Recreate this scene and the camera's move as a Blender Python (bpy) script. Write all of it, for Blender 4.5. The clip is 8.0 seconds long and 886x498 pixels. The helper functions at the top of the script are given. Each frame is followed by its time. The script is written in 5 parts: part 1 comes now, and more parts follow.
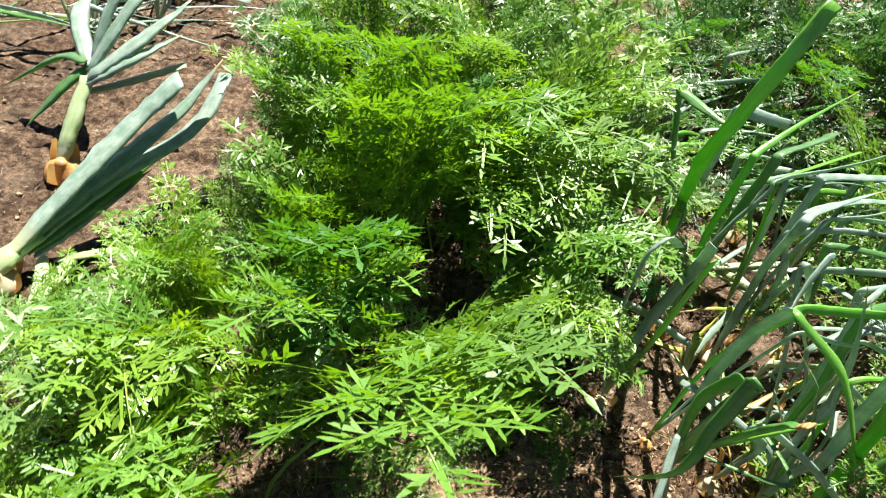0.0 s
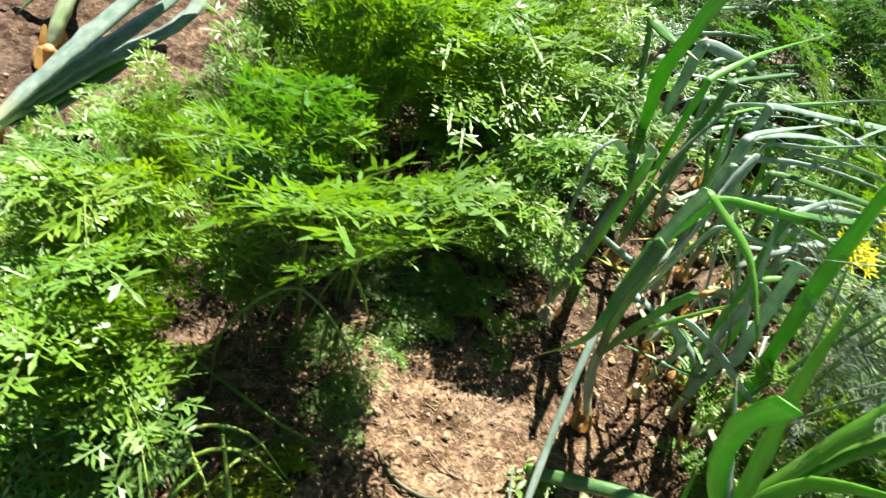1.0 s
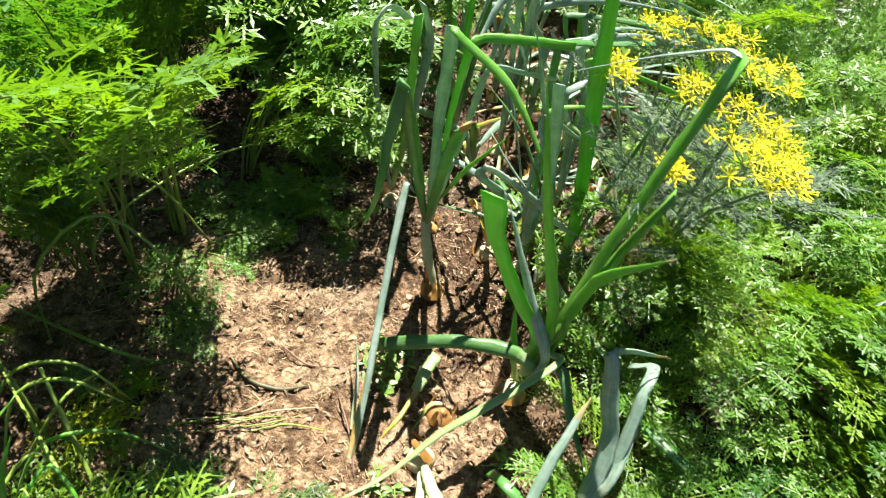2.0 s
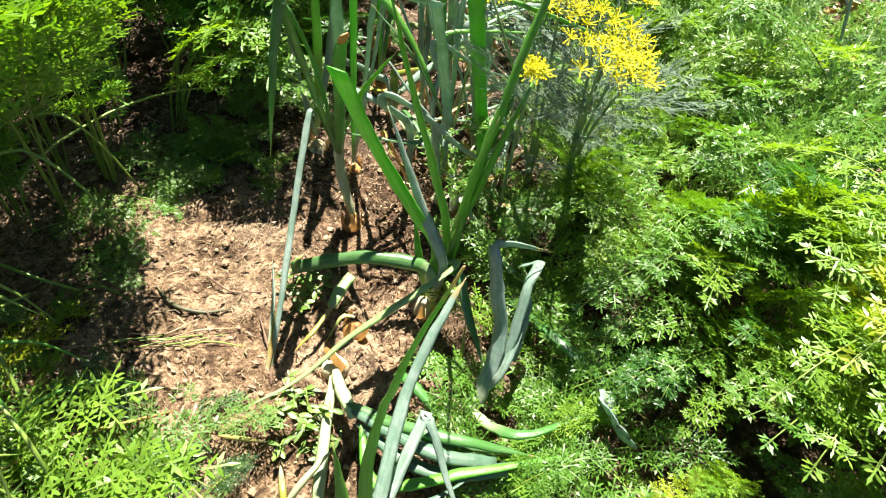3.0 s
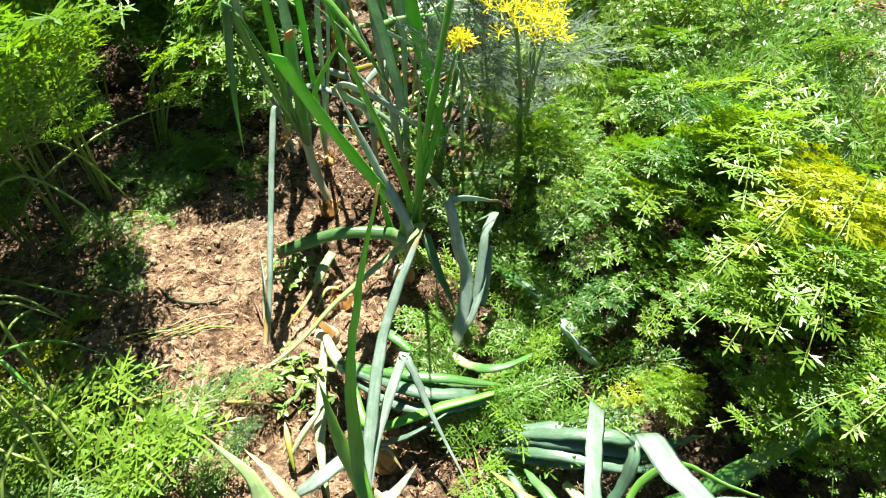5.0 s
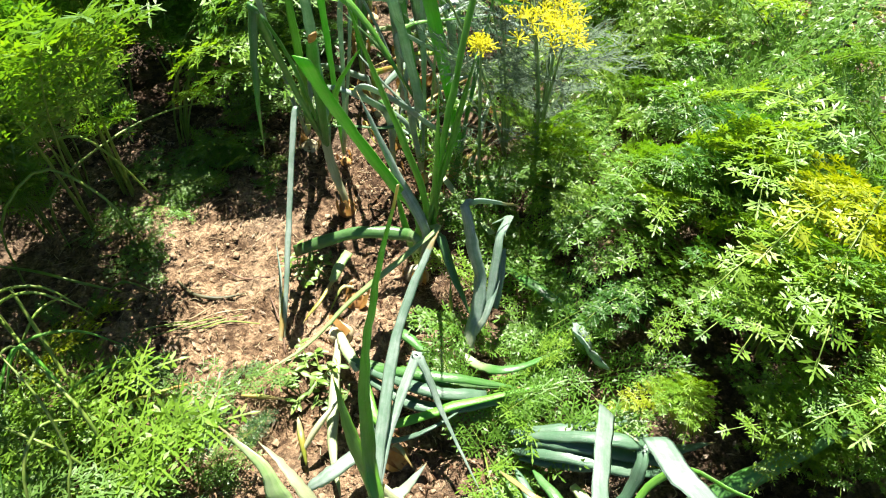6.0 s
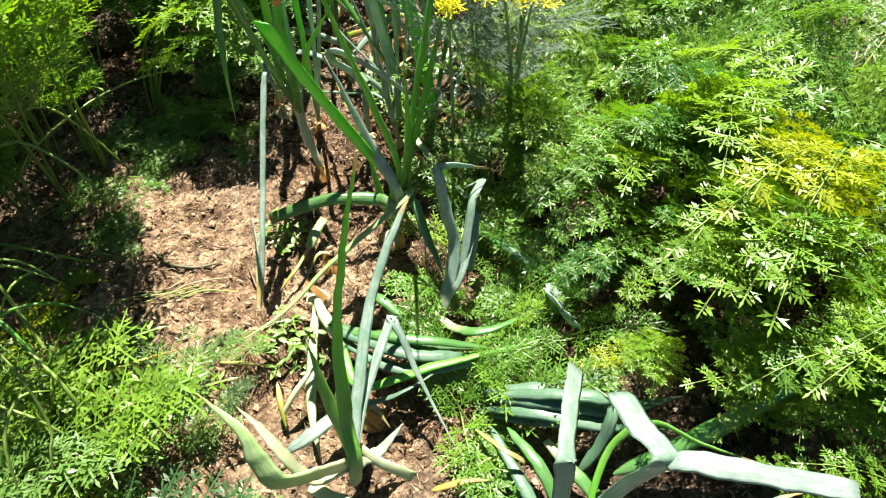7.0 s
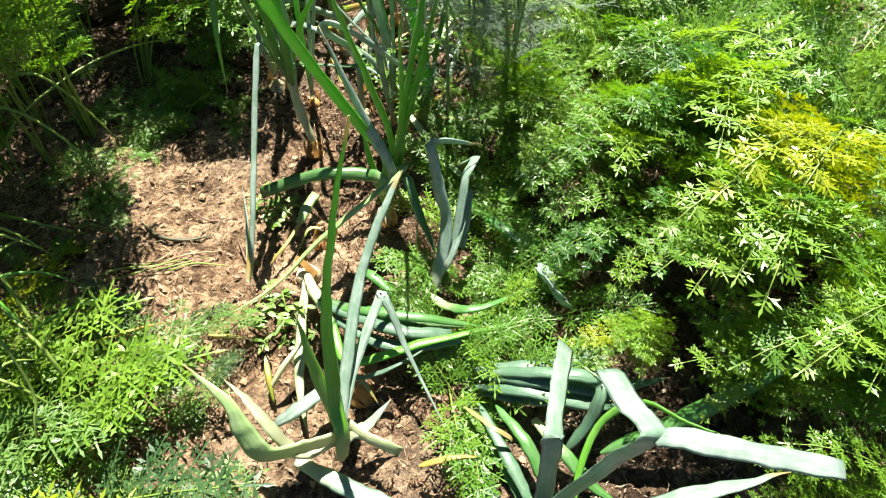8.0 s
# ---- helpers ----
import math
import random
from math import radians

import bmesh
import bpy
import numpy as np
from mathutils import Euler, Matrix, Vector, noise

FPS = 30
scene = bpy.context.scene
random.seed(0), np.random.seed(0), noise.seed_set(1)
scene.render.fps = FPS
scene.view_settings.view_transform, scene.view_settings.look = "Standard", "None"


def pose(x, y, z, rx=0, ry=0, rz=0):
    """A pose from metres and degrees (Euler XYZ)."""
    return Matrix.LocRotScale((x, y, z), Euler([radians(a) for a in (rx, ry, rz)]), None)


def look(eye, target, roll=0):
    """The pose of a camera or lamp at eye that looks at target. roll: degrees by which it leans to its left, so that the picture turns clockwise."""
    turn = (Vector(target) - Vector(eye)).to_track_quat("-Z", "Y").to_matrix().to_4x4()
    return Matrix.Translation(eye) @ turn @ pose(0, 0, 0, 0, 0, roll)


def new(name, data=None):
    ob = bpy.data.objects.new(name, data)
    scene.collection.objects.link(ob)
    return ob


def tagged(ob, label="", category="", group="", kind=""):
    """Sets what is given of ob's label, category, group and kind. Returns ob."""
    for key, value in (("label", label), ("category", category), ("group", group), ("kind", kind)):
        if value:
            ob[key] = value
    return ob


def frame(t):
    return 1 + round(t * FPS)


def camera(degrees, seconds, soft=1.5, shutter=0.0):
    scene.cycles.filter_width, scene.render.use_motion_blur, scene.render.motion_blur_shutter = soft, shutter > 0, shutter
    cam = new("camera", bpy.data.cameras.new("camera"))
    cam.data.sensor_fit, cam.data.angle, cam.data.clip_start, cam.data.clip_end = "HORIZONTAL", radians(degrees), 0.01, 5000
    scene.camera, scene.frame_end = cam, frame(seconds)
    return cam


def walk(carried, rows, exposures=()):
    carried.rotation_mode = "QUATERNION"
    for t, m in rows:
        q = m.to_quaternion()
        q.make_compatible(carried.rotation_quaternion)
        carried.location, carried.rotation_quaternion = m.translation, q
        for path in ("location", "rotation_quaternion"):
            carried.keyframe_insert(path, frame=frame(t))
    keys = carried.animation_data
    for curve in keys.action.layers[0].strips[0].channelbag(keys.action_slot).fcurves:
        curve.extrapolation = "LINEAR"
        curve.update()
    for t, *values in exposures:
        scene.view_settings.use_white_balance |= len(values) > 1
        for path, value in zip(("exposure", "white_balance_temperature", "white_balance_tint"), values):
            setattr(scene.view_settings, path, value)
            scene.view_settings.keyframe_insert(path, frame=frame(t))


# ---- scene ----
cam = camera(68.3, 8.0, soft=1.1, shutter=0.2)
PATH = [
    (0, (0.018, 0.057, 0.772), (0.012, 1.545, -0.565), 7.9),
    (0.5, (0.027, 0.005, 0.756), (0.007, 1.487, -0.587), 12.1),
    (0.8, (0.053, -0.026, 0.744), (0.033, 1.432, -0.625), 11.5),
    (1, (0.084, -0.039, 0.732), (0.111, 1.398, -0.658), 13.7),
    (1.5, (0.163, -0.065, 0.719), (0.351, 1.305, -0.726), 14.6),
    (2, (0.245, -0.086, 0.716), (0.457, 1.214, -0.789), 7.6),
    (2.2, (0.265, -0.117, 0.707), (0.493, 1.182, -0.797), 8.0),
    (3.3, (0.354, -0.221, 0.697), (0.586, 1.081, -0.804), 4.7),
    (3.5, (0.358, -0.235, 0.71), (0.55, 1.076, -0.788), 2.8),
    (4, (0.37, -0.286, 0.722), (0.644, 1.065, -0.727), 3.9),
    (4.5, (0.384, -0.296, 0.727), (0.658, 1.008, -0.764), 0.0),
    (4.7, (0.377, -0.299, 0.722), (0.619, 1.014, -0.767), -1.5),
    (5.8, (0.375, -0.305, 0.725), (0.563, 1.007, -0.772), -2.2),
    (6, (0.373, -0.309, 0.729), (0.554, 1.019, -0.756), -2.2),
    (6.5, (0.385, -0.31, 0.732), (0.565, 0.956, -0.806), -3.2),
    (7, (0.39, -0.316, 0.733), (0.59, 0.924, -0.824), -2.4),
    (7.5, (0.385, -0.319, 0.725), (0.613, 0.9, -0.844), -0.2),
    (8, (0.39, -0.32, 0.722), (0.605, 0.88, -0.863), -0.4),
]
walk(cam, [(t, look(eye, target, roll)) for t, eye, target, roll in PATH], exposures=[(0.0, 2.08), (2.2, 2.18), (3.3, 2.23), (4.7, 2.23), (6.0, 2.17), (8.0, 2.12)])

# ---- light: a high clear sun beyond the beds, and the sky ----
SUN_EL, SUN_ROT = radians(65), radians(11)
sun_way = Vector((math.sin(SUN_ROT) * math.cos(SUN_EL), math.cos(SUN_ROT) * math.cos(SUN_EL), math.sin(SUN_EL)))
world = bpy.data.worlds.new("world")
scene.world = world
world.use_nodes = True
wn = world.node_tree
sky = wn.nodes.new("ShaderNodeTexSky")
sky.sky_type, sky.sun_disc, sky.sun_elevation, sky.sun_rotation = "NISHITA", False, SUN_EL, SUN_ROT
sky.air_density, sky.dust_density = 0.28, 0.1
wn.links.new(sky.outputs[0], wn.nodes["Background"].inputs[0])
wn.nodes["Background"].inputs[1].default_value = 0.06
sun = new("sun", bpy.data.lights.new("sun", "SUN"))
sun.data.energy, sun.data.angle, sun.data.color = 5.0, radians(0.53), (1.0, 0.95, 0.87)
sun.matrix_world = look(sun_way * 20, (0, 0, 0))


# ---- materials ----
class Mat:
    """A small node builder."""

    def __init__(self, name):
        self.m = bpy.data.materials.new(name)
        self.m.use_nodes = True
        self.t = self.m.node_tree
        self.bsdf = self.t.nodes["Principled BSDF"]
        self.out = self.t.nodes["Material Output"]

    def node(self, kind, **props):
        n = self.t.nodes.new(kind)
        for k, v in props.items():
            n.inputs[k].default_value = v
        return n

    def link(self, a, b):
        self.t.links.new(a, b)

    def noise(self, scale, detail=4.0, rough=0.6, vec=None):
        n = self.node("ShaderNodeTexNoise", Scale=scale, Detail=detail, Roughness=rough)
        if vec is None:
            if not hasattr(self, "geo"):
                self.geo = self.node("ShaderNodeNewGeometry")
            vec = self.geo.outputs["Position"]
        self.link(vec, n.inputs["Vector"])
        return n.outputs["Fac"]

    def ramp(self, fac, *stops):
        n = self.node("ShaderNodeValToRGB")
        els = n.color_ramp.elements
        while len(els) < len(stops):
            els.new(0.5)
        for e, (p, c) in zip(els, stops):
            e.position, e.color = p, (*c, 1) if len(c) == 3 else c
        self.link(fac, n.inputs[0])
        return n.outputs[0]

    def mix(self, fac, a, b, blend="MIX"):
        n = self.t.nodes.new("ShaderNodeMix")
        n.data_type, n.blend_type = "RGBA", blend
        for sock, v in ((n.inputs[0], fac), (n.inputs[6], a), (n.inputs[7], b)):
            if isinstance(v, bpy.types.NodeSocket):
                self.link(v, sock)
            else:
                sock.default_value = v if isinstance(v, (int, float)) else (*v, 1)
        return n.outputs[2]

    def math(self, op, a, b=0.0):
        n = self.t.nodes.new("ShaderNodeMath")
        n.operation = op
        for sock, v in ((n.inputs[0], a), (n.inputs[1], b)):
            if isinstance(v, bpy.types.NodeSocket):
                self.link(v, sock)
            else:
                sock.default_value = v
        return n.outputs[0]

    def bump(self, height, strength, dist):
        n = self.node("ShaderNodeBump", Strength=strength, Distance=dist)
        self.link(height, n.inputs["Height"])
        self.link(n.outputs[0], self.bsdf.inputs["Normal"])
        return n.outputs[0]

    def base(self, col, rough=0.6, spec=0.5):
        if isinstance(col, bpy.types.NodeSocket):
            self.link(col, self.bsdf.inputs["Base Color"])
        else:
            self.bsdf.inputs["Base Color"].default_value = (*col, 1)
        self.bsdf.inputs["Roughness"].default_value = rough
        self.bsdf.inputs["Specular IOR Level"].default_value = spec
        return self.m

    def sheer(self, col, amount):
        """Light that passes through a thin leaf."""
        tr = self.node("ShaderNodeBsdfTranslucent")
        self.link(col, tr.inputs["Color"])
        mx = self.node("ShaderNodeMixShader", Fac=amount)
        self.link(self.bsdf.outputs[0], mx.inputs[1])
        self.link(tr.outputs[0], mx.inputs[2])
        self.link(mx.outputs[0], self.out.inputs["Surface"])


def carrot_material(name, dark, light, glow):
    k = Mat(name)
    info, geo = k.node("ShaderNodeObjectInfo"), k.node("ShaderNodeNewGeometry")
    col = k.mix(info.outputs["Random"], dark, light)
    isl = k.ramp(geo.outputs["Random Per Island"], (0.0, (0.85, 0.88, 0.82)), (1.0, (1.15, 1.12, 1.12)))
    col = k.mix(1.0, col, isl, "MULTIPLY")
    blot = k.ramp(k.noise(60, 3), (0.35, (0.85, 0.9, 0.8)), (0.7, (1.15, 1.08, 1.1)))
    col = k.mix(1.0, col, blot, "MULTIPLY")
    k.base(col, 0.41, 0.50)
    k.bump(k.noise(500, 3), 0.3, 0.001)
    k.sheer(k.mix(1.0, col, glow, "MULTIPLY"), 0.36)
    return k.m


def onion_material(name, green, pale, glow, base_len=0.05, dry=None, bloom_by=0.45, thin=0.30, gloss=0.4, vary=(0.75, 1.15, 0.6)):
    """A hollow waxy leaf: pale towards the neck, fine veins along it, a powdery bloom in patches."""
    k = Mat(name)
    uv = k.node("ShaderNodeUVMap")
    uv.uv_map = "UVMap"
    ends = k.node("ShaderNodeUVMap")
    ends.uv_map = "Tip"
    tip = k.node("ShaderNodeSeparateXYZ")
    k.link(ends.outputs[0], tip.inputs[0])
    sep = k.node("ShaderNodeSeparateXYZ")
    k.link(uv.outputs[0], sep.inputs[0])
    info = k.node("ShaderNodeObjectInfo")
    place = k.t.nodes.new("ShaderNodeCombineXYZ")
    k.link(k.math("MULTIPLY", sep.outputs[0], 16.0), place.inputs[0])
    k.link(k.math("MULTIPLY", sep.outputs[1], 22.0), place.inputs[1])
    k.link(k.math("MULTIPLY", info.outputs["Random"], 90.0), place.inputs[2])
    veins = k.noise(1.0, 5, 0.65, place.outputs[0])
    vein = k.ramp(veins, (0.3, (0.76, 0.80, 0.74)), (0.7, (1.2, 1.16, 1.2)))
    col = k.mix(info.outputs["Random"], green, [c * f for c, f in zip(green, vary)])
    bloom = k.ramp(k.noise(38, 6, 0.7), (0.42, (0, 0, 0)), (0.68, (1, 1, 1)))
    col = k.mix(k.math("MULTIPLY", bloom, bloom_by), col, pale)
    col = k.mix(1.0, col, vein, "MULTIPLY")
    neck = k.math("SUBTRACT", 1.0, k.math("DIVIDE", sep.outputs[1], base_len))
    neck = k.math("MAXIMUM", k.math("MINIMUM", k.math("ADD", neck, k.math("MULTIPLY", k.noise(50, 2), 0.4)), 1.0), 0.0)
    col = k.mix(neck, col, (0.44, 0.46, 0.28))
    spots = k.ramp(k.noise(240, 3), (0.66, (0, 0, 0)), (0.72, (1, 1, 1)))
    col = k.mix(k.math("MULTIPLY", spots, 0.35), col, (0.35, 0.37, 0.27))
    if dry:
        col = k.mix(k.ramp(k.noise(22, 4), (0.4, (0, 0, 0)), (0.6, (1, 1, 1))), col, dry)
    ragged = k.math("ADD", tip.outputs[0], k.math("MULTIPLY", k.math("SUBTRACT", k.noise(120, 3), 0.5), 0.10))
    ragged = k.math("ADD", ragged, k.math("MULTIPLY", info.outputs["Random"], 0.05))
    col = k.mix(k.ramp(ragged, (0.955, (0, 0, 0)), (0.995, (1, 1, 1))), col, (0.34, 0.27, 0.12))
    k.base(col, gloss, 0.62)
    k.bump(k.math("ADD", k.math("MULTIPLY", veins, 1.5), k.math("MULTIPLY", k.noise(140, 4), 1.0)), 0.45, 0.0010)
    k.sheer(k.mix(1.0, col, glow, "MULTIPLY"), thin)
    return k.m


def plain_material(name, a, b, scale, rough=0.7, spec=0.3, bump=0.3, dist=0.001, thin=0.0, fine=300.0):
    k = Mat(name)
    info = k.node("ShaderNodeObjectInfo")
    geo = k.node("ShaderNodeNewGeometry")
    f = k.noise(scale, 5)
    col = k.mix(k.ramp(f, (0.35, (0, 0, 0)), (0.65, (1, 1, 1))), a, b)
    vary = k.ramp(k.math("FRACT", k.math("ADD", geo.outputs["Random Per Island"], info.outputs["Random"])), (0.0, (0.65, 0.65, 0.65)), (1.0, (1.3, 1.28, 1.25)))
    col = k.mix(1.0, col, vary, "MULTIPLY")
    k.base(col, rough, spec)
    k.bump(k.noise(fine, 4), bump, dist)
    if thin:
        k.sheer(col, thin)
    return k.m


CARROT = [
    carrot_material("carrot_leaf_green", (0.034, 0.108, 0.016), (0.060, 0.160, 0.026), (1.9, 1.9, 0.35)),
    carrot_material("carrot_leaf_bright", (0.072, 0.172, 0.018), (0.108, 0.222, 0.030), (2.0, 1.9, 0.3)),
]
CARROT_YELLOW = carrot_material("carrot_leaf_yellowed", (0.190, 0.255, 0.009), (0.235, 0.285, 0.012), (1.5, 1.45, 0.2))
CARROT_LIME = carrot_material("carrot_leaf_lime", (0.105, 0.214, 0.018), (0.150, 0.262, 0.028), (1.95, 1.85, 0.3))
CARROT_PALE = carrot_material("carrot_leaf_pale", (0.090, 0.184, 0.036), (0.130, 0.226, 0.058), (1.6, 1.65, 0.45))
CARROT_GREY = carrot_material("carrot_leaf_greyish", (0.046, 0.104, 0.036), (0.074, 0.140, 0.048), (1.3, 1.5, 0.6))
ONION = onion_material("onion_leaf_green", (0.080, 0.172, 0.052), (0.220, 0.300, 0.190), (1.35, 2.0, 0.4), bloom_by=0.30, thin=0.32, gloss=0.34)
ONION_BLUE = onion_material("onion_leaf_waxy", (0.225, 0.300, 0.250), (0.450, 0.510, 0.465), (1.0, 1.3, 0.85), bloom_by=0.6, thin=0.34, gloss=0.32, vary=(0.85, 1.0, 0.85))
# Waxy leaf darkened to teal; its colour includes shade on the fallen leaves.
ONION_TEAL_SHADE = onion_material("onion_leaf_teal_shade", (0.082, 0.150, 0.096), (0.200, 0.270, 0.205), (1.0, 1.5, 0.7), bloom_by=0.4, thin=0.25, vary=(0.8, 1.05, 0.8))
ONION_YOUNG = onion_material("onion_leaf_young", (0.118, 0.262, 0.030), (0.190, 0.315, 0.092), (1.6, 2.0, 0.35))
ONION_PALE = onion_material("onion_leaf_pale", (0.330, 0.360, 0.210), (0.46, 0.47, 0.33), (1.2, 1.2, 0.6), 0.09)
ONION_WHITE = onion_material("onion_neck_white", (0.437, 0.452, 0.312), (0.546, 0.546, 0.452), (1.1, 1.1, 0.7), 0.05)
ONION_YELLOW = onion_material("onion_leaf_yellowing", (0.257, 0.281, 0.031), (0.390, 0.374, 0.094), (1.2, 1.1, 0.4), 0.03, (0.40, 0.25, 0.07))
ONION_DRY = onion_material("onion_leaf_dried", (0.351, 0.265, 0.133), (0.437, 0.359, 0.218), (1.1, 1.0, 0.7), 0.02, (0.33, 0.2, 0.08))
DILL = plain_material("dill_thread", (0.115, 0.185, 0.110), (0.180, 0.250, 0.165), 40, 0.5, 0.4, 0.1, 0.0003, 0.25)
DILL_STEM = plain_material("dill_stem", (0.14, 0.23, 0.08), (0.21, 0.29, 0.13), 60, 0.5, 0.4, 0.2, 0.0003, 0.1)
DILL_FLOWER = plain_material("dill_flower", (0.72, 0.69, 0.02), (0.80, 0.78, 0.05), 80, 0.55, 0.3, 0.1, 0.0003, 0.35)
PETIOLE = plain_material("carrot_petiole", (0.133, 0.226, 0.031), (0.218, 0.296, 0.055), 60, 0.45, 0.45, 0.2, 0.0003, 0.15)
WEED = plain_material("weed_leaf", (0.094, 0.187, 0.027), (0.156, 0.250, 0.039), 90, 0.4, 0.5, 0.2, 0.0004, 0.35)
BULB = plain_material("bulb_skin", (0.36, 0.29, 0.15), (0.58, 0.54, 0.38), 45, 0.35, 0.5, 0.2, 0.0006, 0.05, 120)
BULB_ORANGE = plain_material("bulb_skin_orange", (0.234, 0.109, 0.031), (0.390, 0.234, 0.078), 55, 0.5, 0.5, 0.2, 0.0006, 0.05, 120)
HUSK = plain_material("dry_husk", (0.390, 0.187, 0.039), (0.484, 0.312, 0.109), 60, 0.5, 0.4, 0.3, 0.0008, 0.3)
TWIG = plain_material("twig_bark", (0.10, 0.06, 0.04), (0.2, 0.13, 0.09), 90, 0.8, 0.2, 0.5, 0.0008)
STRAW = plain_material("straw", (0.234, 0.172, 0.094), (0.437, 0.351, 0.211), 70, 0.65, 0.3, 0.3, 0.0006)
DEAD = plain_material("dead_leaf", (0.133, 0.090, 0.051), (0.265, 0.203, 0.140), 60, 0.6, 0.3, 0.3, 0.0006, 0.2)
POD = plain_material("dried_pod", (0.04, 0.045, 0.022), (0.14, 0.13, 0.06), 90, 0.5, 0.4, 0.3, 0.0008)
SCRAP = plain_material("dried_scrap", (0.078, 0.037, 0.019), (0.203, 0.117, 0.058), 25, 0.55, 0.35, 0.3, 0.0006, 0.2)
CRUMB = plain_material("soil_crumb", (0.148, 0.095, 0.058), (0.343, 0.250, 0.156), 45, 0.95, 0.1, 0.6, 0.002, 0.0, 220)


def soil_material():
    k = Mat("soil")
    big = k.ramp(k.noise(3.0, 4), (0.3, (0.150, 0.096, 0.058)), (0.7, (0.42, 0.310, 0.205)))
    mid = k.ramp(k.noise(28, 6, 0.65), (0.36, (0.36, 0.33, 0.31)), (0.62, (1.30, 1.27, 1.22)))
    fine = k.ramp(k.noise(260, 4, 0.7), (0.34, (0.42, 0.40, 0.38)), (0.66, (1.40, 1.38, 1.34)))
    lumps = k.ramp(k.noise(80, 4, 0.6), (0.40, (0.50, 0.46, 0.43)), (0.58, (1.22, 1.20, 1.17)))
    col = k.mix(1.0, k.mix(1.0, k.mix(1.0, big, mid, "MULTIPLY"), lumps, "MULTIPLY"), fine, "MULTIPLY")
    grey = k.ramp(k.noise(7, 3), (0.5, (0, 0, 0)), (0.75, (1, 1, 1)))
    col = k.mix(k.math("MULTIPLY", grey, 0.35), col, (0.29, 0.235, 0.165))
    # Darker, cooler soil beyond the bare patch, partly shade put into its colour.
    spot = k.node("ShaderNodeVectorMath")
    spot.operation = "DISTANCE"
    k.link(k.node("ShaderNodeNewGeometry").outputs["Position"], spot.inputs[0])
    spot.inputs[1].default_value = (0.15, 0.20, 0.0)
    shade_grey = k.ramp(k.math("ADD", spot.outputs["Value"], k.math("MULTIPLY", k.noise(5, 3), 0.4)), (0.36, (0, 0, 0)), (0.72, (1, 1, 1)))
    col = k.mix(shade_grey, col, k.mix(1.0, col, (0.48, 0.49, 0.54), "MULTIPLY"))
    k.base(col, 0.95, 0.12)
    h = k.math("ADD", k.math("MULTIPLY", k.noise(55, 6, 0.7), 1.0), k.math("MULTIPLY", k.noise(240, 5, 0.7), 0.35))
    k.bump(h, 1.0, 0.014)
    return k.m


SOIL = soil_material()


# ---- mesh helpers ----
def mesh(name, verts, faces, mat, smooth=True, uvs=None):
    me = bpy.data.meshes.new(name)
    me.from_pydata([tuple(v) for v in verts], [], faces)
    mats = mat if isinstance(mat, (list, tuple)) else [mat]
    for m in mats:
        me.materials.append(m)
    if smooth:
        me.polygons.foreach_set("use_smooth", [True] * len(me.polygons))
    if uvs is not None:
        layer = me.uv_layers.new(name="UVMap")
        idx = np.empty(len(me.loops), dtype=np.int32)
        me.loops.foreach_get("vertex_index", idx)
        layer.data.foreach_set("uv", np.asarray(uvs, dtype=np.float32)[idx].ravel())
    me.update()
    return me


def part(name, data, parent, label="", m=None):
    ob = new(name, data)
    ob.parent = parent
    if m is not None:
        ob.matrix_basis = m
    if label:
        tagged(ob, label)
    return ob


def thing(name, x, y, z, label, category, group="", kind="", turn=0.0):
    ob = new(name)
    ob.empty_display_size = 0.05
    ob.matrix_basis = pose(x, y, z, 0, 0, turn)
    return tagged(ob, label, category, group, kind)


def spline(points, n):
    """n places along a smooth curve through the points."""
    p = [Vector(q) for q in points]
    if len(p) == 2:
        return [p[0].lerp(p[1], i / (n - 1)) for i in range(n)]
    p = [2 * p[0] - p[1]] + p + [2 * p[-1] - p[-2]]
    seg = len(p) - 3
    out = []
    for i in range(n):
        u = i / (n - 1) * seg
        k = min(int(u), seg - 1)
        t = u - k
        a, b, c, d = p[k:k + 4]
        out.append(0.5 * (2 * b + (c - a) * t + (2 * a - 5 * b + 4 * c - d) * t * t + (3 * b - a - 3 * c + d) * t ** 3))
    return out


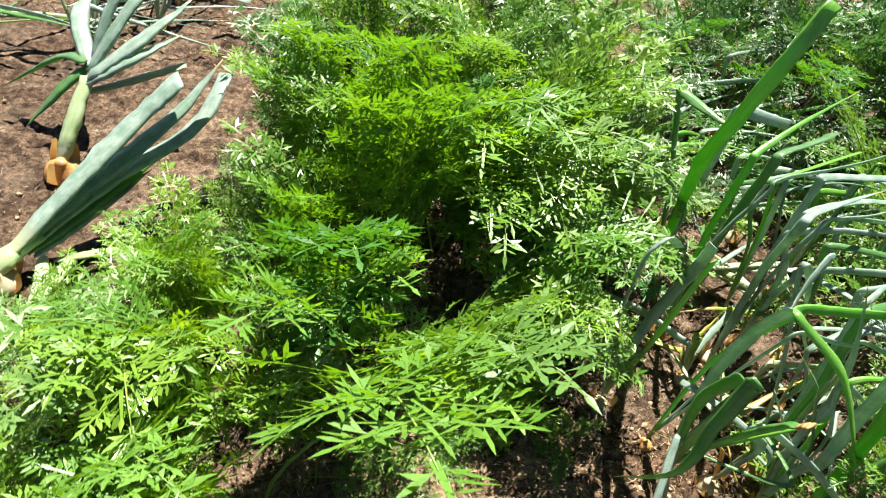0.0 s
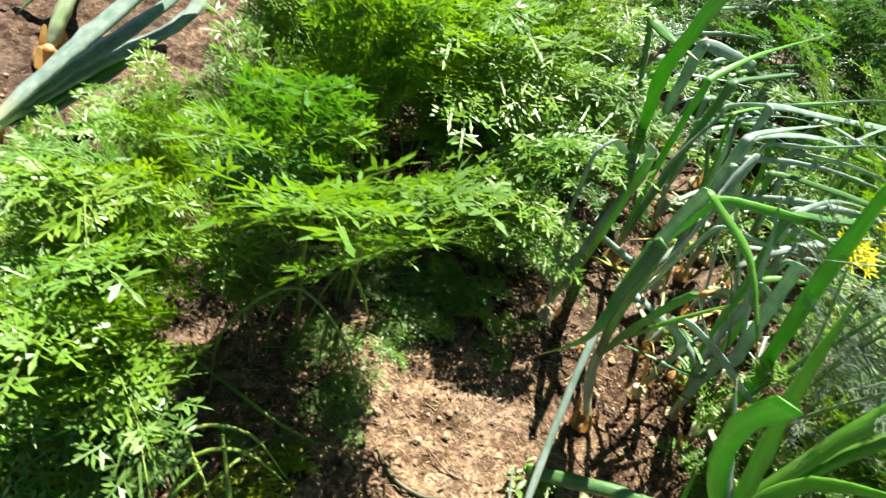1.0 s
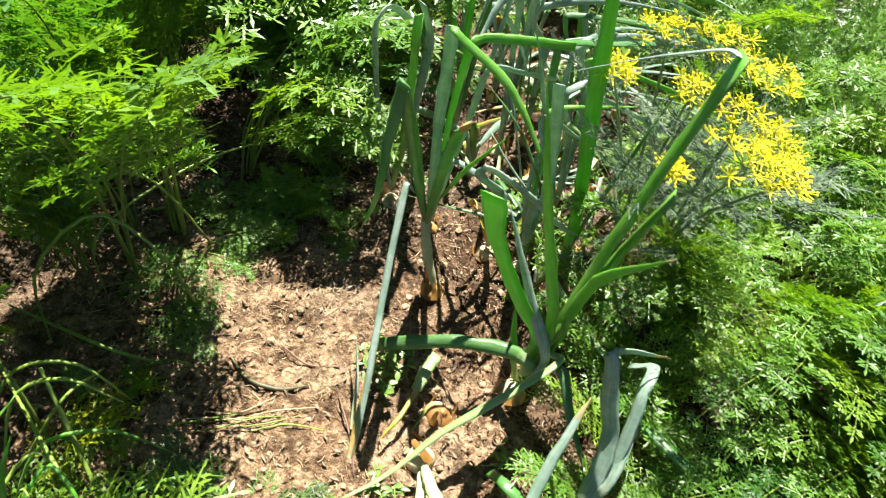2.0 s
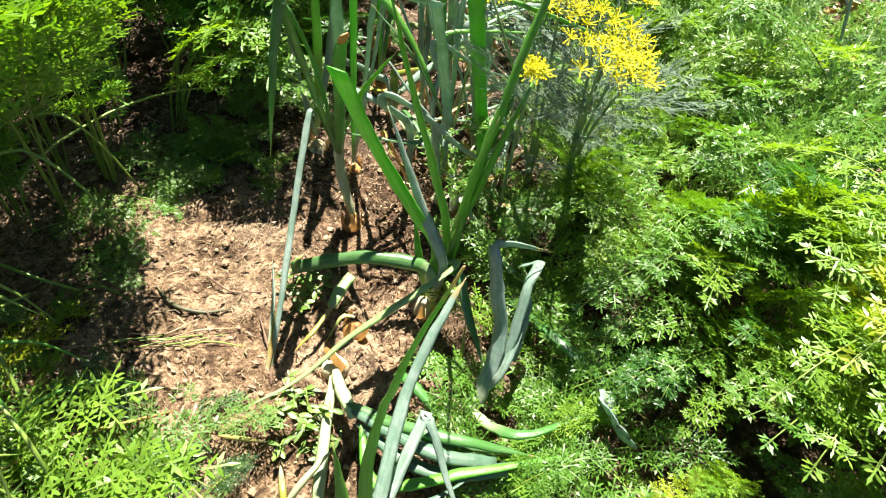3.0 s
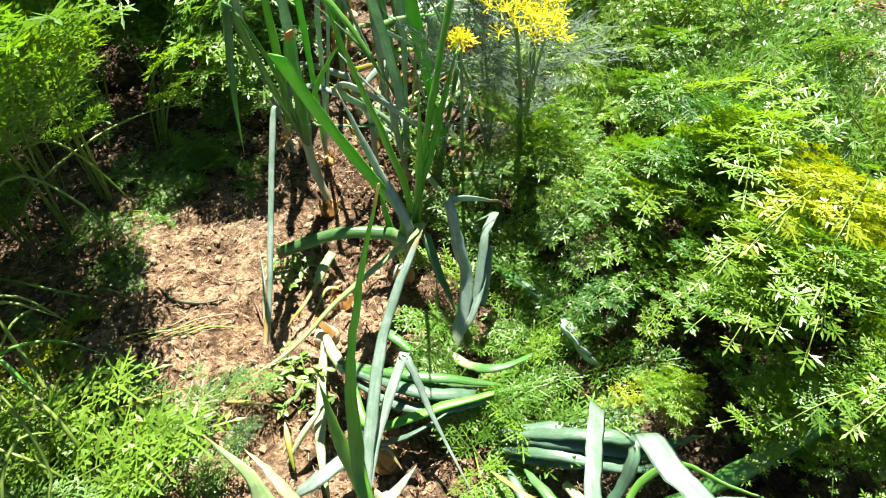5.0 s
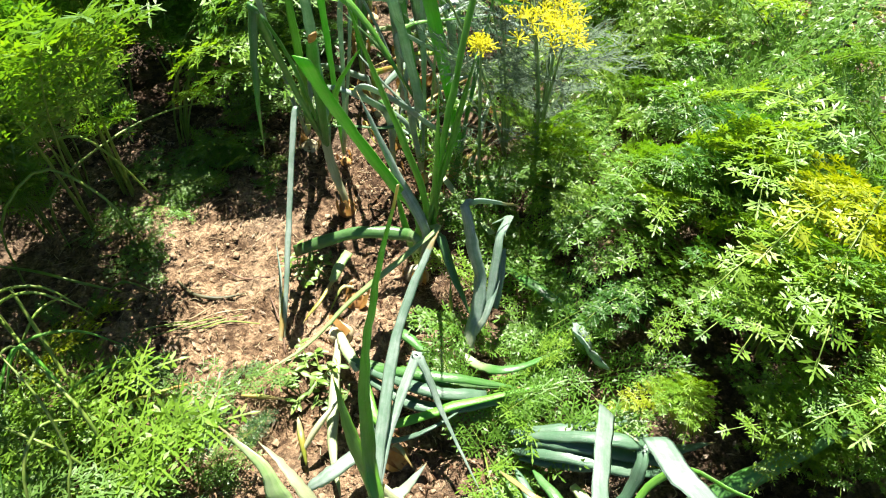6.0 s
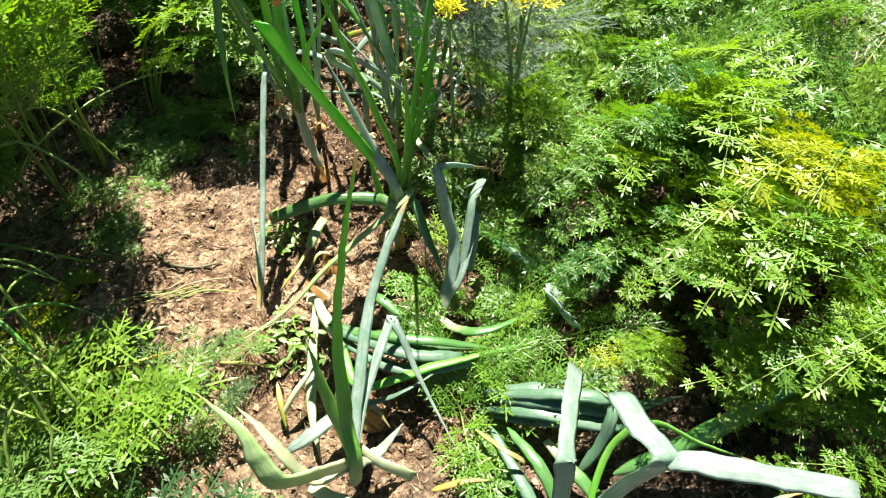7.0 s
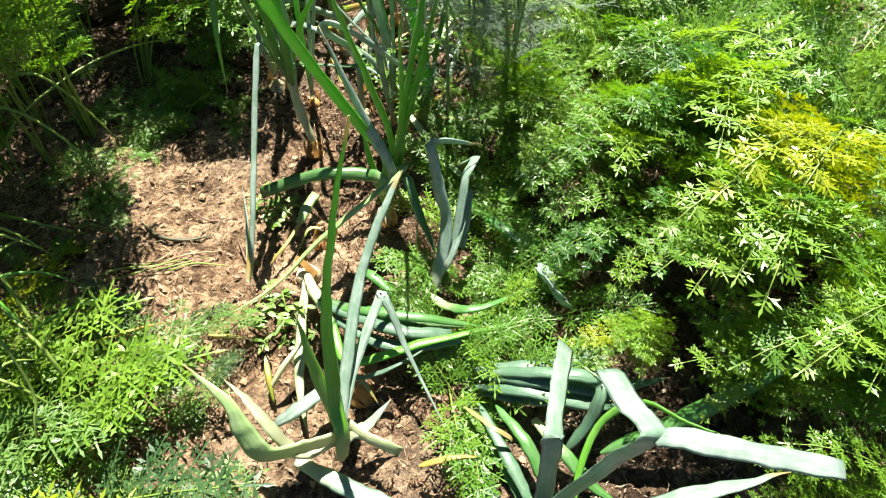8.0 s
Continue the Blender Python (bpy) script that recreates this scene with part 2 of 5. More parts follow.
def tube(path, radii, sides=6, flats=None, hint=(0, 0, 1), closed=True, wobble=0.0, rng=None):
    """Verts, faces and (around, metres along) of a tube that may be flattened across the hint."""
    verts, faces, uvs = [], [], []
    along = 0.0
    up = Vector(hint)
    side, last = None, None
    for i, p in enumerate(path):
        tan = (path[min(i + 1, len(path) - 1)] - path[max(i - 1, 0)]).normalized()
        if side is None:
            side = tan.cross(up)
            if side.length < 0.05:
                side = tan.cross(Vector((0.3, 1, 0.1)))
        else:
            side = last.rotation_difference(tan) @ side
            side = side - tan * side.dot(tan)
        side.normalize()
        last = tan
        nor = side.cross(tan).normalized()
        if i:
            along += (p - path[i - 1]).length
        fl = flats[i] if flats else 1.0
        for j in range(sides):
            a = 2 * math.pi * j / sides
            w = 1 + (rng.uniform(-wobble, wobble) if rng else 0)
            wide = radii[i] * (1 + 0.25 * (1 - fl))
            verts.append(p + side * (math.cos(a) * wide * w) + nor * (math.sin(a) * radii[i] * fl * w))
            uvs.append((j / sides if j <= sides / 2 else 1 - j / sides, along))
    n = len(path)
    for i in range(n - 1):
        for j in range(sides):
            k = (j + 1) % sides
            faces.append((i * sides + j, i * sides + k, (i + 1) * sides + k, (i + 1) * sides + j))
    if closed:
        verts.append(path[-1])
        uvs.append((0.5, along))
        faces += [((n - 1) * sides + j, (n - 1) * sides + (j + 1) % sides, len(verts) - 1) for j in range(sides)]
    return verts, faces, uvs


def joined(*pieces):
    verts, faces, uvs = [], [], []
    for v, f, u in pieces:
        k = len(verts)
        verts += v
        faces += [tuple(i + k for i in q) for q in f]
        uvs += u
    return verts, faces, uvs


# ---- ground ----
def gz(x, y):
    """The height of the soil: lumps, and crumbs near the beds."""
    near = max(0.0, min(1.0, (3.0 - math.hypot(x - 0.3, y - 0.4)) / 1.5))
    v = Vector((x, y, 0.0))
    h = 0.009 * noise.fractal(v * 5.0, 0.9, 2.1, 3) + 0.010 * noise.fractal(v * 24.0 + Vector((7, 3, 1)), 0.7, 2.1, 4) + 0.0045 * near * noise.fractal(v * 62.0 + Vector((1, 9, 4)), 0.5, 2.0, 2)
    return h * (0.25 + 0.75 * near) - 0.002


def steps(lo, hi, fine, far):
    inner = list(np.arange(lo, hi, fine))
    d, left, right = fine, [], []
    a, b = lo, hi
    while b < far:
        d *= 1.5
        a, b = a - d, b + d
        left.append(a)
        right.append(b)
    return left[::-1] + inner + right


def build_ground():
    xs, ys = steps(-0.95, 1.65, 0.0095, 400), steps(-0.40, 1.8, 0.0095, 400)
    verts = [(x, y, gz(x, y)) for y in ys for x in xs]
    w = len(xs)
    faces = [(j * w + i, j * w + i + 1, (j + 1) * w + i + 1, (j + 1) * w + i) for j in range(len(ys) - 1) for i in range(w - 1)]
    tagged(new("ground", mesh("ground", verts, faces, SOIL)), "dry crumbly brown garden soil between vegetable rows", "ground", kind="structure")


build_ground()

ICO_V = [Vector(v).normalized() for a in (-1, 1) for b in (-1.618, 1.618) for v in ((0, a, b), (a, b, 0), (b, 0, a))]
ICO_F = []
for i in range(12):
    for j in range(i + 1, 12):
        for k in range(j + 1, 12):
            a, b, c = ICO_V[i], ICO_V[j], ICO_V[k]
            if max((a - b).length, (b - c).length, (a - c).length) < 1.1:
                ICO_F.append((i, j, k) if (b - a).cross(c - a).dot(a) > 0 else (i, k, j))


def scatter(rng, count):
    """Places on the soil, thickest on the bare strip and along the onions."""
    for _ in range(count):
        if rng.random() < 0.62:
            yield rng.uniform(-0.2, 0.75), rng.uniform(-0.2, 0.75)
        else:
            yield rng.uniform(-0.95, 1.6), rng.uniform(-0.35, 1.9)


def build_crumbs():
    rng = random.Random(8)
    verts, faces = [], []
    for x, y in scatter(rng, 6000):
        r = min(0.006, 0.0010 * math.exp(abs(rng.gauss(0, 0.75))))
        k = len(verts)
        turn = Euler((rng.uniform(0, 6), rng.uniform(0, 6), rng.uniform(0, 6))).to_matrix()
        c = Vector((x, y, gz(x, y) + r * 0.25))
        flat = rng.uniform(0.5, 0.9)
        for v in ICO_V:
            q = turn @ (v * r * rng.uniform(0.7, 1.25))
            verts.append(c + Vector((q.x, q.y, q.z * flat)))
        faces += [tuple(a + k for a in f) for f in ICO_F]
    tagged(new("soil_crumbs", mesh("soil_crumbs", verts, faces, CRUMB, False)), "loose crumbs and small clods of dry soil", "soil crumbs", kind="stuff")


def build_litter():
    """Bits of straw and dead leaf strewn over the soil."""
    rng = random.Random(9)
    pieces = []
    for x, y in scatter(rng, 6000):
        l, a = rng.uniform(0.003, 0.013) * (2.0 if rng.random() < 0.1 else 1), rng.uniform(0, 6.283)
        d = Vector((math.cos(a), math.sin(a), 0)) * l
        p = Vector((x, y, gz(x, y) + 0.0015))
        q = Vector((x + d.x, y + d.y, gz(x + d.x, y + d.y) + rng.uniform(0.001, 0.006)))
        m = p.lerp(q, 0.5) + Vector((rng.uniform(-1, 1) * l * 0.15, rng.uniform(-1, 1) * l * 0.15, rng.uniform(0, 0.12) * l))
        r = rng.uniform(0.00022, 0.0006)
        pieces.append(tube([p, m, q], [r, r * 1.1, r * 0.6], 3))
    v, f, u = joined(*pieces)
    tagged(new("straw_litter", mesh("straw_litter", v, f, STRAW, False)), "short bits of dry straw strewn on soil", "straw", kind="stuff")
    verts, faces = [], []
    for x, y in scatter(rng, 5600):
        l, a = rng.uniform(0.0015, 0.0062), rng.uniform(0, 6.283)
        d, e = Vector((math.cos(a), math.sin(a), rng.uniform(-0.3, 0.3))) * l, Vector((-math.sin(a), math.cos(a), rng.uniform(-0.4, 0.4))) * l * rng.uniform(0.15, 0.4)
        p = Vector((x, y, gz(x, y) + 0.004))
        k = len(verts)
        up = Vector((0, 0, l * rng.uniform(-0.1, 0.35)))
        verts += [p - d, p + e + up, p + d * 1.1, p - e + up, p + up * 0.2]
        faces += [(k, k + 4, k + 1), (k + 1, k + 4, k + 2), (k + 2, k + 4, k + 3), (k + 3, k + 4, k)]
    tagged(new("dead_leaf_litter", mesh("dead_leaf_litter", verts, faces, DEAD, False)), "curled brown fragments of dead leaves on soil", "leaf litter", kind="stuff")


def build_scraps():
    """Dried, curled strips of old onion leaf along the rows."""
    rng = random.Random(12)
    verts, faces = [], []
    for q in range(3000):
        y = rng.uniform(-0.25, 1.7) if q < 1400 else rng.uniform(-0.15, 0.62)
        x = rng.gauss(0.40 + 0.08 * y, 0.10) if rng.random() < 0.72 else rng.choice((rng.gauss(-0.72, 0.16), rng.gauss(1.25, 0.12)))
        l, w, a = rng.uniform(0.004, 0.015), rng.uniform(0.0004, 0.0012), rng.uniform(0, 6.283)
        bend, lift, roll = rng.uniform(-1.5, 1.5), rng.uniform(0.001, 0.012), rng.uniform(-1, 1)
        p, k = Vector((x, y, 0)), len(verts)
        for j in range(6):
            t = j / 5
            b = a + bend * t
            d = Vector((math.cos(b), math.sin(b), 0))
            e = Vector((-d.y, d.x, math.sin(roll + 2 * t))).normalized() * w * (1 - 0.7 * abs(2 * t - 0.8) ** 2 * 0.6)
            z = Vector((0, 0, gz(p.x, p.y) + 0.003 + lift * math.sin(math.pi * t)))
            verts += [p + z - e, p + z + Vector((0, 0, w * 0.5)), p + z + e]
            p = p + d * (l / 5)
        for j in range(5):
            o = k + 3 * j
            faces += [(o, o + 1, o + 4, o + 3), (o + 1, o + 2, o + 5, o + 4)]
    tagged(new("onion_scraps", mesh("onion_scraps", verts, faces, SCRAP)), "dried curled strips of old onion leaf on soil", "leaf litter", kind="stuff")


build_crumbs()
build_litter()
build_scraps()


# ---- carrot leaves ----
def frond_data(seed, length, arch, lobe=0.018, pairs=7, wide=0.24, bare=0.5, tiers=3, slim=1.0, cuts=(0.66, 0.58, 0.40), flutter=1.0):
    """A feathery carrot leaf from its foot at the origin, rising along z and bending to +x. Returns petiole and blade."""
    rng = random.Random(seed)
    n = 16
    path, sway = [Vector((0, 0, 0))], rng.uniform(-0.25, 0.25)
    for i in range(1, n):
        u = i / (n - 1)
        th = 0.05 + arch * u ** 2.0
        path.append(path[-1] + Vector((math.sin(th), sway * 0.35 * u, math.cos(th))).normalized() * (length / (n - 1)))
    radii = [0.0026 * (length / 0.5) ** 0.5 * (1 - 0.78 * i / (n - 1)) for i in range(n)]
    pv, pf, pu = tube(path, radii, 4)
    verts, faces = [], []

    def at(u):
        f = u * (n - 1)
        k = min(int(f), n - 2)
        return path[k].lerp(path[k + 1], f - k), (path[k + 1] - path[k]).normalized()

    def rib(a, b, nor, w):
        side = (b - a).cross(nor).normalized() * w
        k = len(verts)
        verts.extend([a - side, a + side, b + side * 0.6, b - side * 0.6])
        faces.append((k, k + 1, k + 2, k + 3))

    def leaflet(p, way, nor, l):
        """A deeply cut leaflet: narrow pointed side lobes, each with a tooth, along a slim midrib, and an end lobe."""
        side = way.cross(nor).normalized()
        droop, cup = rng.uniform(-0.05, 0.25), rng.uniform(-0.05, 0.35)
        m = len(cuts)

        def mid(t):
            return p + way * (l * t) - nor * (droop * l * t * t)

        rib(p, mid(0.72), nor, 0.05 * l)
        for s in (-1, 1):
            for i, q in enumerate(cuts):
                t = 0.08 + 0.56 * i / m + rng.uniform(0, 0.06)
                w = (way * rng.uniform(0.45, 0.75) + side * s * rng.uniform(0.85, 1.0) + nor * (cup + rng.uniform(-0.3, 0.3))).normalized()
                e = (side * s * 0.55 - way * 0.83 + nor * rng.uniform(-0.7, 0.7)) * (0.05 * l * slim)
                ll = l * q * rng.uniform(0.85, 1.2)
                c, o = mid(t), len(verts)
                verts.extend([c - e * 0.3, c + w * ll * 0.55 + e, c + w * ll * 0.86 + e * 0.6, c + w * ll, c + w * ll * 0.6 - e])
                faces.append((o, o + 1, o + 2, o + 3, o + 4))
                if i < 2:
                    a, b = c + w * ll * 0.18, c + w * ll * 0.46
                    verts.extend([a, a.lerp(b, 0.4) + (w * 0.6 + e.normalized() * 0.8) * ll * 0.44, b])
                    faces.append((o + 5, o + 6, o + 7))
        w = 0.055 * l * slim
        o = len(verts)
        verts.extend([mid(0.58), mid(0.82) + side * w, mid(1.08), mid(0.80) - side * w])
        faces.append((o, o + 1, o + 2, o + 3))

    def pinna(p, way, nor, l):
        side = way.cross(nor).normalized()
        droop = nor * rng.uniform(-0.22, 0.05)
        cnt = max(1, round(tiers * (l / (wide * length)) ** 0.8))
        last = p
        for i in range(cnt):
            u = 0.22 + 0.66 * i / cnt
            q = p + way * l * u + droop * l * u * u
            rib(last, q, nor, 0.0008)
            last = q
            ll = lobe * (1.2 - 0.5 * u) * rng.uniform(0.85, 1.2)
            for s in (-1, 1):
                w = (way * 0.75 + side * s * 0.75 + nor * rng.uniform(-0.2, 0.2)).normalized()
                leaflet(q, w, (nor + side * flutter * rng.uniform(-0.35, 0.35) + way * flutter * rng.uniform(-0.3, 0.3)).normalized(), ll)
        q = p + way * l * 0.86 + droop * l * 0.74
        rib(last, q, nor, 0.0007)
        leaflet(q, (way + droop * 0.8).normalized(), nor, lobe * 1.1)

    for i in range(pairs):
        u = bare + (0.97 - bare) * (i / pairs) ** 0.9
        p, tan = at(u)
        nor = tan.cross(Vector((0, 1, 0))).normalized() * -1
        if nor.x > 0:
            nor = -nor
        nor = (nor + Vector((0, rng.uniform(-0.25, 0.25), 0))).normalized()
        side = tan.cross(nor).normalized()
        l = wide * length * (1 - i / pairs) ** 0.8 * (0.8 if i == 0 else 1) * rng.uniform(0.85, 1.12)
        for s in (-1, 1):
            way = (tan * rng.uniform(0.5, 0.8) + side * s + nor * rng.uniform(-0.1, 0.3)).normalized()
            pinna(p, way, nor, max(l, 0.8 * lobe))
    p, tan = at(0.985)
    leaflet(p, tan, Vector((0, 1, 0)).cross(tan).normalized() * -1, lobe * 1.3)
    return (pv, pf), (verts, faces)


def frond_mesh(name, mat, *args, **kw):
    """The leaf's stalk and its feathery blade, as two meshes."""
    (pv, pf), (bv, bf) = frond_data(*args, **kw)
    return mesh(name + "_stalk", pv, pf, PETIOLE, smooth=True), mesh(name + "_blade", bv, bf, mat, smooth=False)


TONES = {"green": CARROT[0], "bright": CARROT[1], "yellow": CARROT_YELLOW, "grey": CARROT_GREY, "pale": CARROT_PALE, "lime": CARROT_LIME}
ARCHES = (0.5, 0.9, 1.3, 1.7, 2.1)
TWO = (0.55, 0.46)
FRONDS = {}
for tone, mat in TONES.items():
    FRONDS["tall", tone] = [frond_mesh("carrot_frond", mat, 10 + i, 0.50, a, lobe=0.0300, bare=0.34, wide=0.20, tiers=2.6, pairs=8, slim=1.25, flutter=0.6) for i, a in enumerate(ARCHES)]
    FRONDS["mid", tone] = [frond_mesh("carrot_frond", mat, 30 + i, 0.36, a, lobe=0.0215, bare=0.24, wide=0.235, tiers=2.9, pairs=9, slim=1.25, flutter=0.5) for i, a in enumerate(ARCHES)]
    FRONDS["fern", tone] = [frond_mesh("carrot_frond", mat, 30 + i, 0.36, a, lobe=0.0168, bare=0.22, wide=0.24, tiers=3.6, pairs=11, slim=1.35, flutter=0.7) for i, a in enumerate(ARCHES)]
    FRONDS["spray", tone] = [frond_mesh("carrot_frond", mat, 90 + i, 0.42, a, lobe=0.0275, bare=0.55, wide=0.20, tiers=2.4, pairs=7, slim=1.3, flutter=0.7) for i, a in enumerate(ARCHES)]
    FRONDS["lace", tone] = [frond_mesh("carrot_frond", mat, 130 + i, 0.36, a, lobe=0.0128, bare=0.22, wide=0.22, tiers=4.6, pairs=12, slim=1.3, flutter=0.5) for i, a in enumerate(ARCHES)]
    FRONDS["broad", tone] = [frond_mesh("carrot_frond", mat, 110 + i, 0.36, a, lobe=0.0270, bare=0.34, wide=0.24, tiers=2.2, pairs=7, slim=1.2, flutter=0.4) for i, a in enumerate(ARCHES)]
    FRONDS["low", tone] = [frond_mesh("carrot_frond", mat, 50 + i, 0.17, a, lobe=0.0175, bare=0.26, wide=0.26, tiers=2.2, pairs=7, cuts=TWO, slim=1.3, flutter=0.5) for i, a in enumerate(ARCHES)]
FRONDS["linear", "green"] = [frond_mesh("carrot_frond", CARROT[1], 70 + i, 0.48, a, lobe=0.0340, bare=0.55, wide=0.19, tiers=1.6, pairs=6, slim=0.95, flutter=0.6) for i, a in enumerate(ARCHES)]


def carrot_plant(x, y, seed, count=10, form="tall", size=1.0, near=4, far=36, tones=("green", "green", "bright", "grey"), group="carrot rows", label="", fan=(0, 360), arch=(0, 4)):
    """A tuft of feathery leaves round one crown, the outer ones leaning more."""
    rng = random.Random(seed)
    plant = thing("carrot_plant", x, y, gz(x, y), label or "leafy green carrot plant growing in dry soil", "carrot plant", group)
    for i in range(count):
        out = (i + 0.5) / count
        az = (i * 137.5 + rng.uniform(-25, 25)) % 360
        az = fan[0] + (fan[1] - fan[0]) * az / 360
        tilt = near + (far - near) * out + rng.uniform(-5, 5)
        kind = arch[0] + (arch[1] - arch[0]) * out + rng.uniform(-1, 1)
        stalk, blade = FRONDS[form, rng.choice(tones)][min(4, max(0, round(kind)))]
        s = size * rng.uniform(0.8, 1.12)
        m = pose(rng.uniform(-0.012, 0.012), rng.uniform(-0.012, 0.012), -0.004, 0, 0, az) @ pose(0, 0, 0, 0, tilt, 0) @ pose(0, 0, 0, 0, 0, rng.uniform(-25, 25))
        leaf = part("leaf", stalk, plant, m=m @ Matrix.Diagonal((s, s, s, 1)))
        part("blade", blade, leaf)
    return plant


def carrot_reaching(x, y, seed, tips, form="tall", tones=("bright", "lime"), group="tall carrot row", label="", kind=2):
    """A tuft whose leaves reach out to the given tips, in the garden's own metres."""
    rng = random.Random(seed)
    z = gz(x, y)
    plant = thing("carrot_plant", x, y, z, label or "tall carrot plant leaning out over bare soil", "carrot plant", group)
    whole = {"tall": 0.50, "mid": 0.36, "fern": 0.36, "broad": 0.36, "lace": 0.36, "spray": 0.42, "linear": 0.48}[form]
    under = []
    for tx, ty, tz in () if form == "linear" else tips[::2]:
        turn, near = rng.uniform(-0.45, 0.45), rng.uniform(0.6, 0.85)
        dx, dy = (tx - x) * near, (ty - y) * near
        under.append((x + dx * math.cos(turn) - dy * math.sin(turn), y + dx * math.sin(turn) + dy * math.cos(turn), tz * rng.uniform(0.6, 0.8)))
    for tx, ty, tz in list(tips) + under:
        way = Vector((tx - x, ty - y, tz - z))
        k = min(4, max(0, kind + rng.choice((-1, 0, 0, 1))))
        cx = cz = 0.0
        for i in range(1, 16):
            th = 0.05 + ARCHES[k] * (i / 15) ** 2
            cx, cz = cx + math.sin(th) * whole / 15, cz + math.cos(th) * whole / 15
        size = way.length / math.hypot(cx, cz)
        tilt = math.degrees(math.acos(way.z / way.length) - math.atan2(cx, cz))
        az = math.degrees(math.atan2(way.y, way.x))
        stalk, blade = FRONDS[form, rng.choice(tones)][k]
        m = pose(rng.uniform(-0.01, 0.01), rng.uniform(-0.01, 0.01), -0.004, 0, 0, az) @ pose(0, 0, 0, 0, tilt, 0)
        leaf = part("leaf", stalk, plant, m=m @ Matrix.Diagonal((size, size, size, 1)))
        part("blade", blade, leaf)
    return plant


rng = random.Random(4)
# the tall row west of the onions: the edge plants hold their leaves high over the bare soil
carrot_reaching(-0.07, 0.48, 100, [(0.04, 0.225, 0.475), (-0.103, 0.349, 0.408), (0.06, 0.30, 0.41)], "linear", ("green",), label="carrot plant with long narrow-lobed leaves hanging forward", kind=1)
carrot_reaching(-0.03, 0.56, 101, [(0.12, 0.355, 0.42), (0.08, 0.35, 0.40), (0.05, 0.40, 0.29)], "spray", ("bright", "pale", "lime", "bright"), kind=1)
carrot_reaching(-0.10, 0.57, 102, [(-0.095, 0.41, 0.34), (-0.055, 0.44, 0.42), (-0.02, 0.47, 0.36), (-0.16, 0.48, 0.28)], "spray", ("bright", "bright", "green"), kind=2)
carrot_reaching(-0.14, 0.49, 124, [(-0.10, 0.38, 0.24), (-0.17, 0.37, 0.26), (-0.21, 0.44, 0.25), (-0.07, 0.42, 0.27), (-0.19, 0.54, 0.27)], "broad", ("lime", "bright", "pale"), kind=2)
carrot_reaching(0.05, 0.68, 103, [(0.237, 0.577, 0.22), (0.141, 0.581, 0.15), (0.33, 0.66, 0.25), (0.25, 0.54, 0.17), (0.30, 0.72, 0.24)], "spray", ("bright", "pale", "lime"), kind=3)
carrot_reaching(0.06, 0.88, 125, [(0.12, 0.759, 0.31), (0.192, 0.739, 0.30), (0.217, 0.775, 0.36), (0.145, 0.754, 0.37), (0.076, 0.70, 0.36), (0.262, 0.80, 0.31), (0.17, 0.68, 0.27), (0.10, 0.64, 0.28)], "broad", ("bright", "lime", "pale", "bright"), kind=3)
carrot_reaching(-0.10, 0.86, 126, [(-0.08, 0.76, 0.40), (-0.15, 0.76, 0.36), (-0.02, 0.80, 0.44), (-0.20, 0.82, 0.34), (-0.12, 0.82, 0.42)], "mid", ("lime", "bright"), kind=2)
carrot_reaching(0.16, 0.98, 121, [(0.30, 0.92, 0.37), (0.35, 0.98, 0.33), (0.24, 1.0, 0.42), (0.33, 1.08, 0.37), (0.22, 1.10, 0.42)], tones=("lime", "lime", "bright"))
carrot_reaching(-0.22, 0.98, 122, [(-0.36, 0.95, 0.30), (-0.38, 1.10, 0.30), (-0.30, 0.86, 0.32), (-0.28, 1.06, 0.36), (-0.34, 1.20, 0.30), (-0.24, 0.88, 0.38)], tones=("lime", "bright", "green"))
carrot_reaching(-0.20, 1.25, 123, [(-0.36, 1.24, 0.28), (-0.36, 1.38, 0.28), (-0.26, 1.14, 0.36), (-0.30, 1.48, 0.32), (-0.18, 1.16, 0.42)], tones=("bright", "green", "grey"))
carrot_reaching(-0.17, 0.72, 104, [(-0.215, 0.66, 0.31), (-0.23, 0.58, 0.27), (-0.15, 0.62, 0.32), (-0.26, 0.76, 0.30)], "broad", ("bright", "lime", "bright"), kind=2)
carrot_reaching(-0.04, 0.74, 105, [(0.0, 0.64, 0.46), (-0.08, 0.66, 0.42), (0.04, 0.72, 0.42), (-0.05, 0.72, 0.46)], "spray", ("lime", "bright", "bright"), kind=1)
# the spreading plants nearer the path
carrot_reaching(-0.26, 0.44, 106, [(-0.25, 0.355, 0.32), (-0.19, 0.33, 0.30), (-0.33, 0.40, 0.30), (-0.20, 0.42, 0.30), (-0.30, 0.32, 0.29), (-0.36, 0.48, 0.24), (-0.22, 0.27, 0.26)], "broad", ("pale", "bright", "lime"), kind=3)
carrot_reaching(-0.20, 0.31, 107, [(-0.129, 0.272, 0.338), (-0.168, 0.194, 0.312), (-0.25, 0.24, 0.27), (-0.10, 0.215, 0.23), (-0.29, 0.30, 0.24), (-0.12, 0.235, 0.15), (-0.24, 0.17, 0.21), (-0.09, 0.155, 0.20)], "broad", ("lime", "bright", "pale"), kind=3)
carrot_reaching(-0.33, 0.24, 108, [(-0.30, 0.14, 0.26), (-0.38, 0.16, 0.24), (-0.26, 0.20, 0.25), (-0.40, 0.26, 0.25), (-0.34, 0.30, 0.30), (-0.43, 0.34, 0.24)], "broad", ("lime", "pale", "bright"), kind=3)
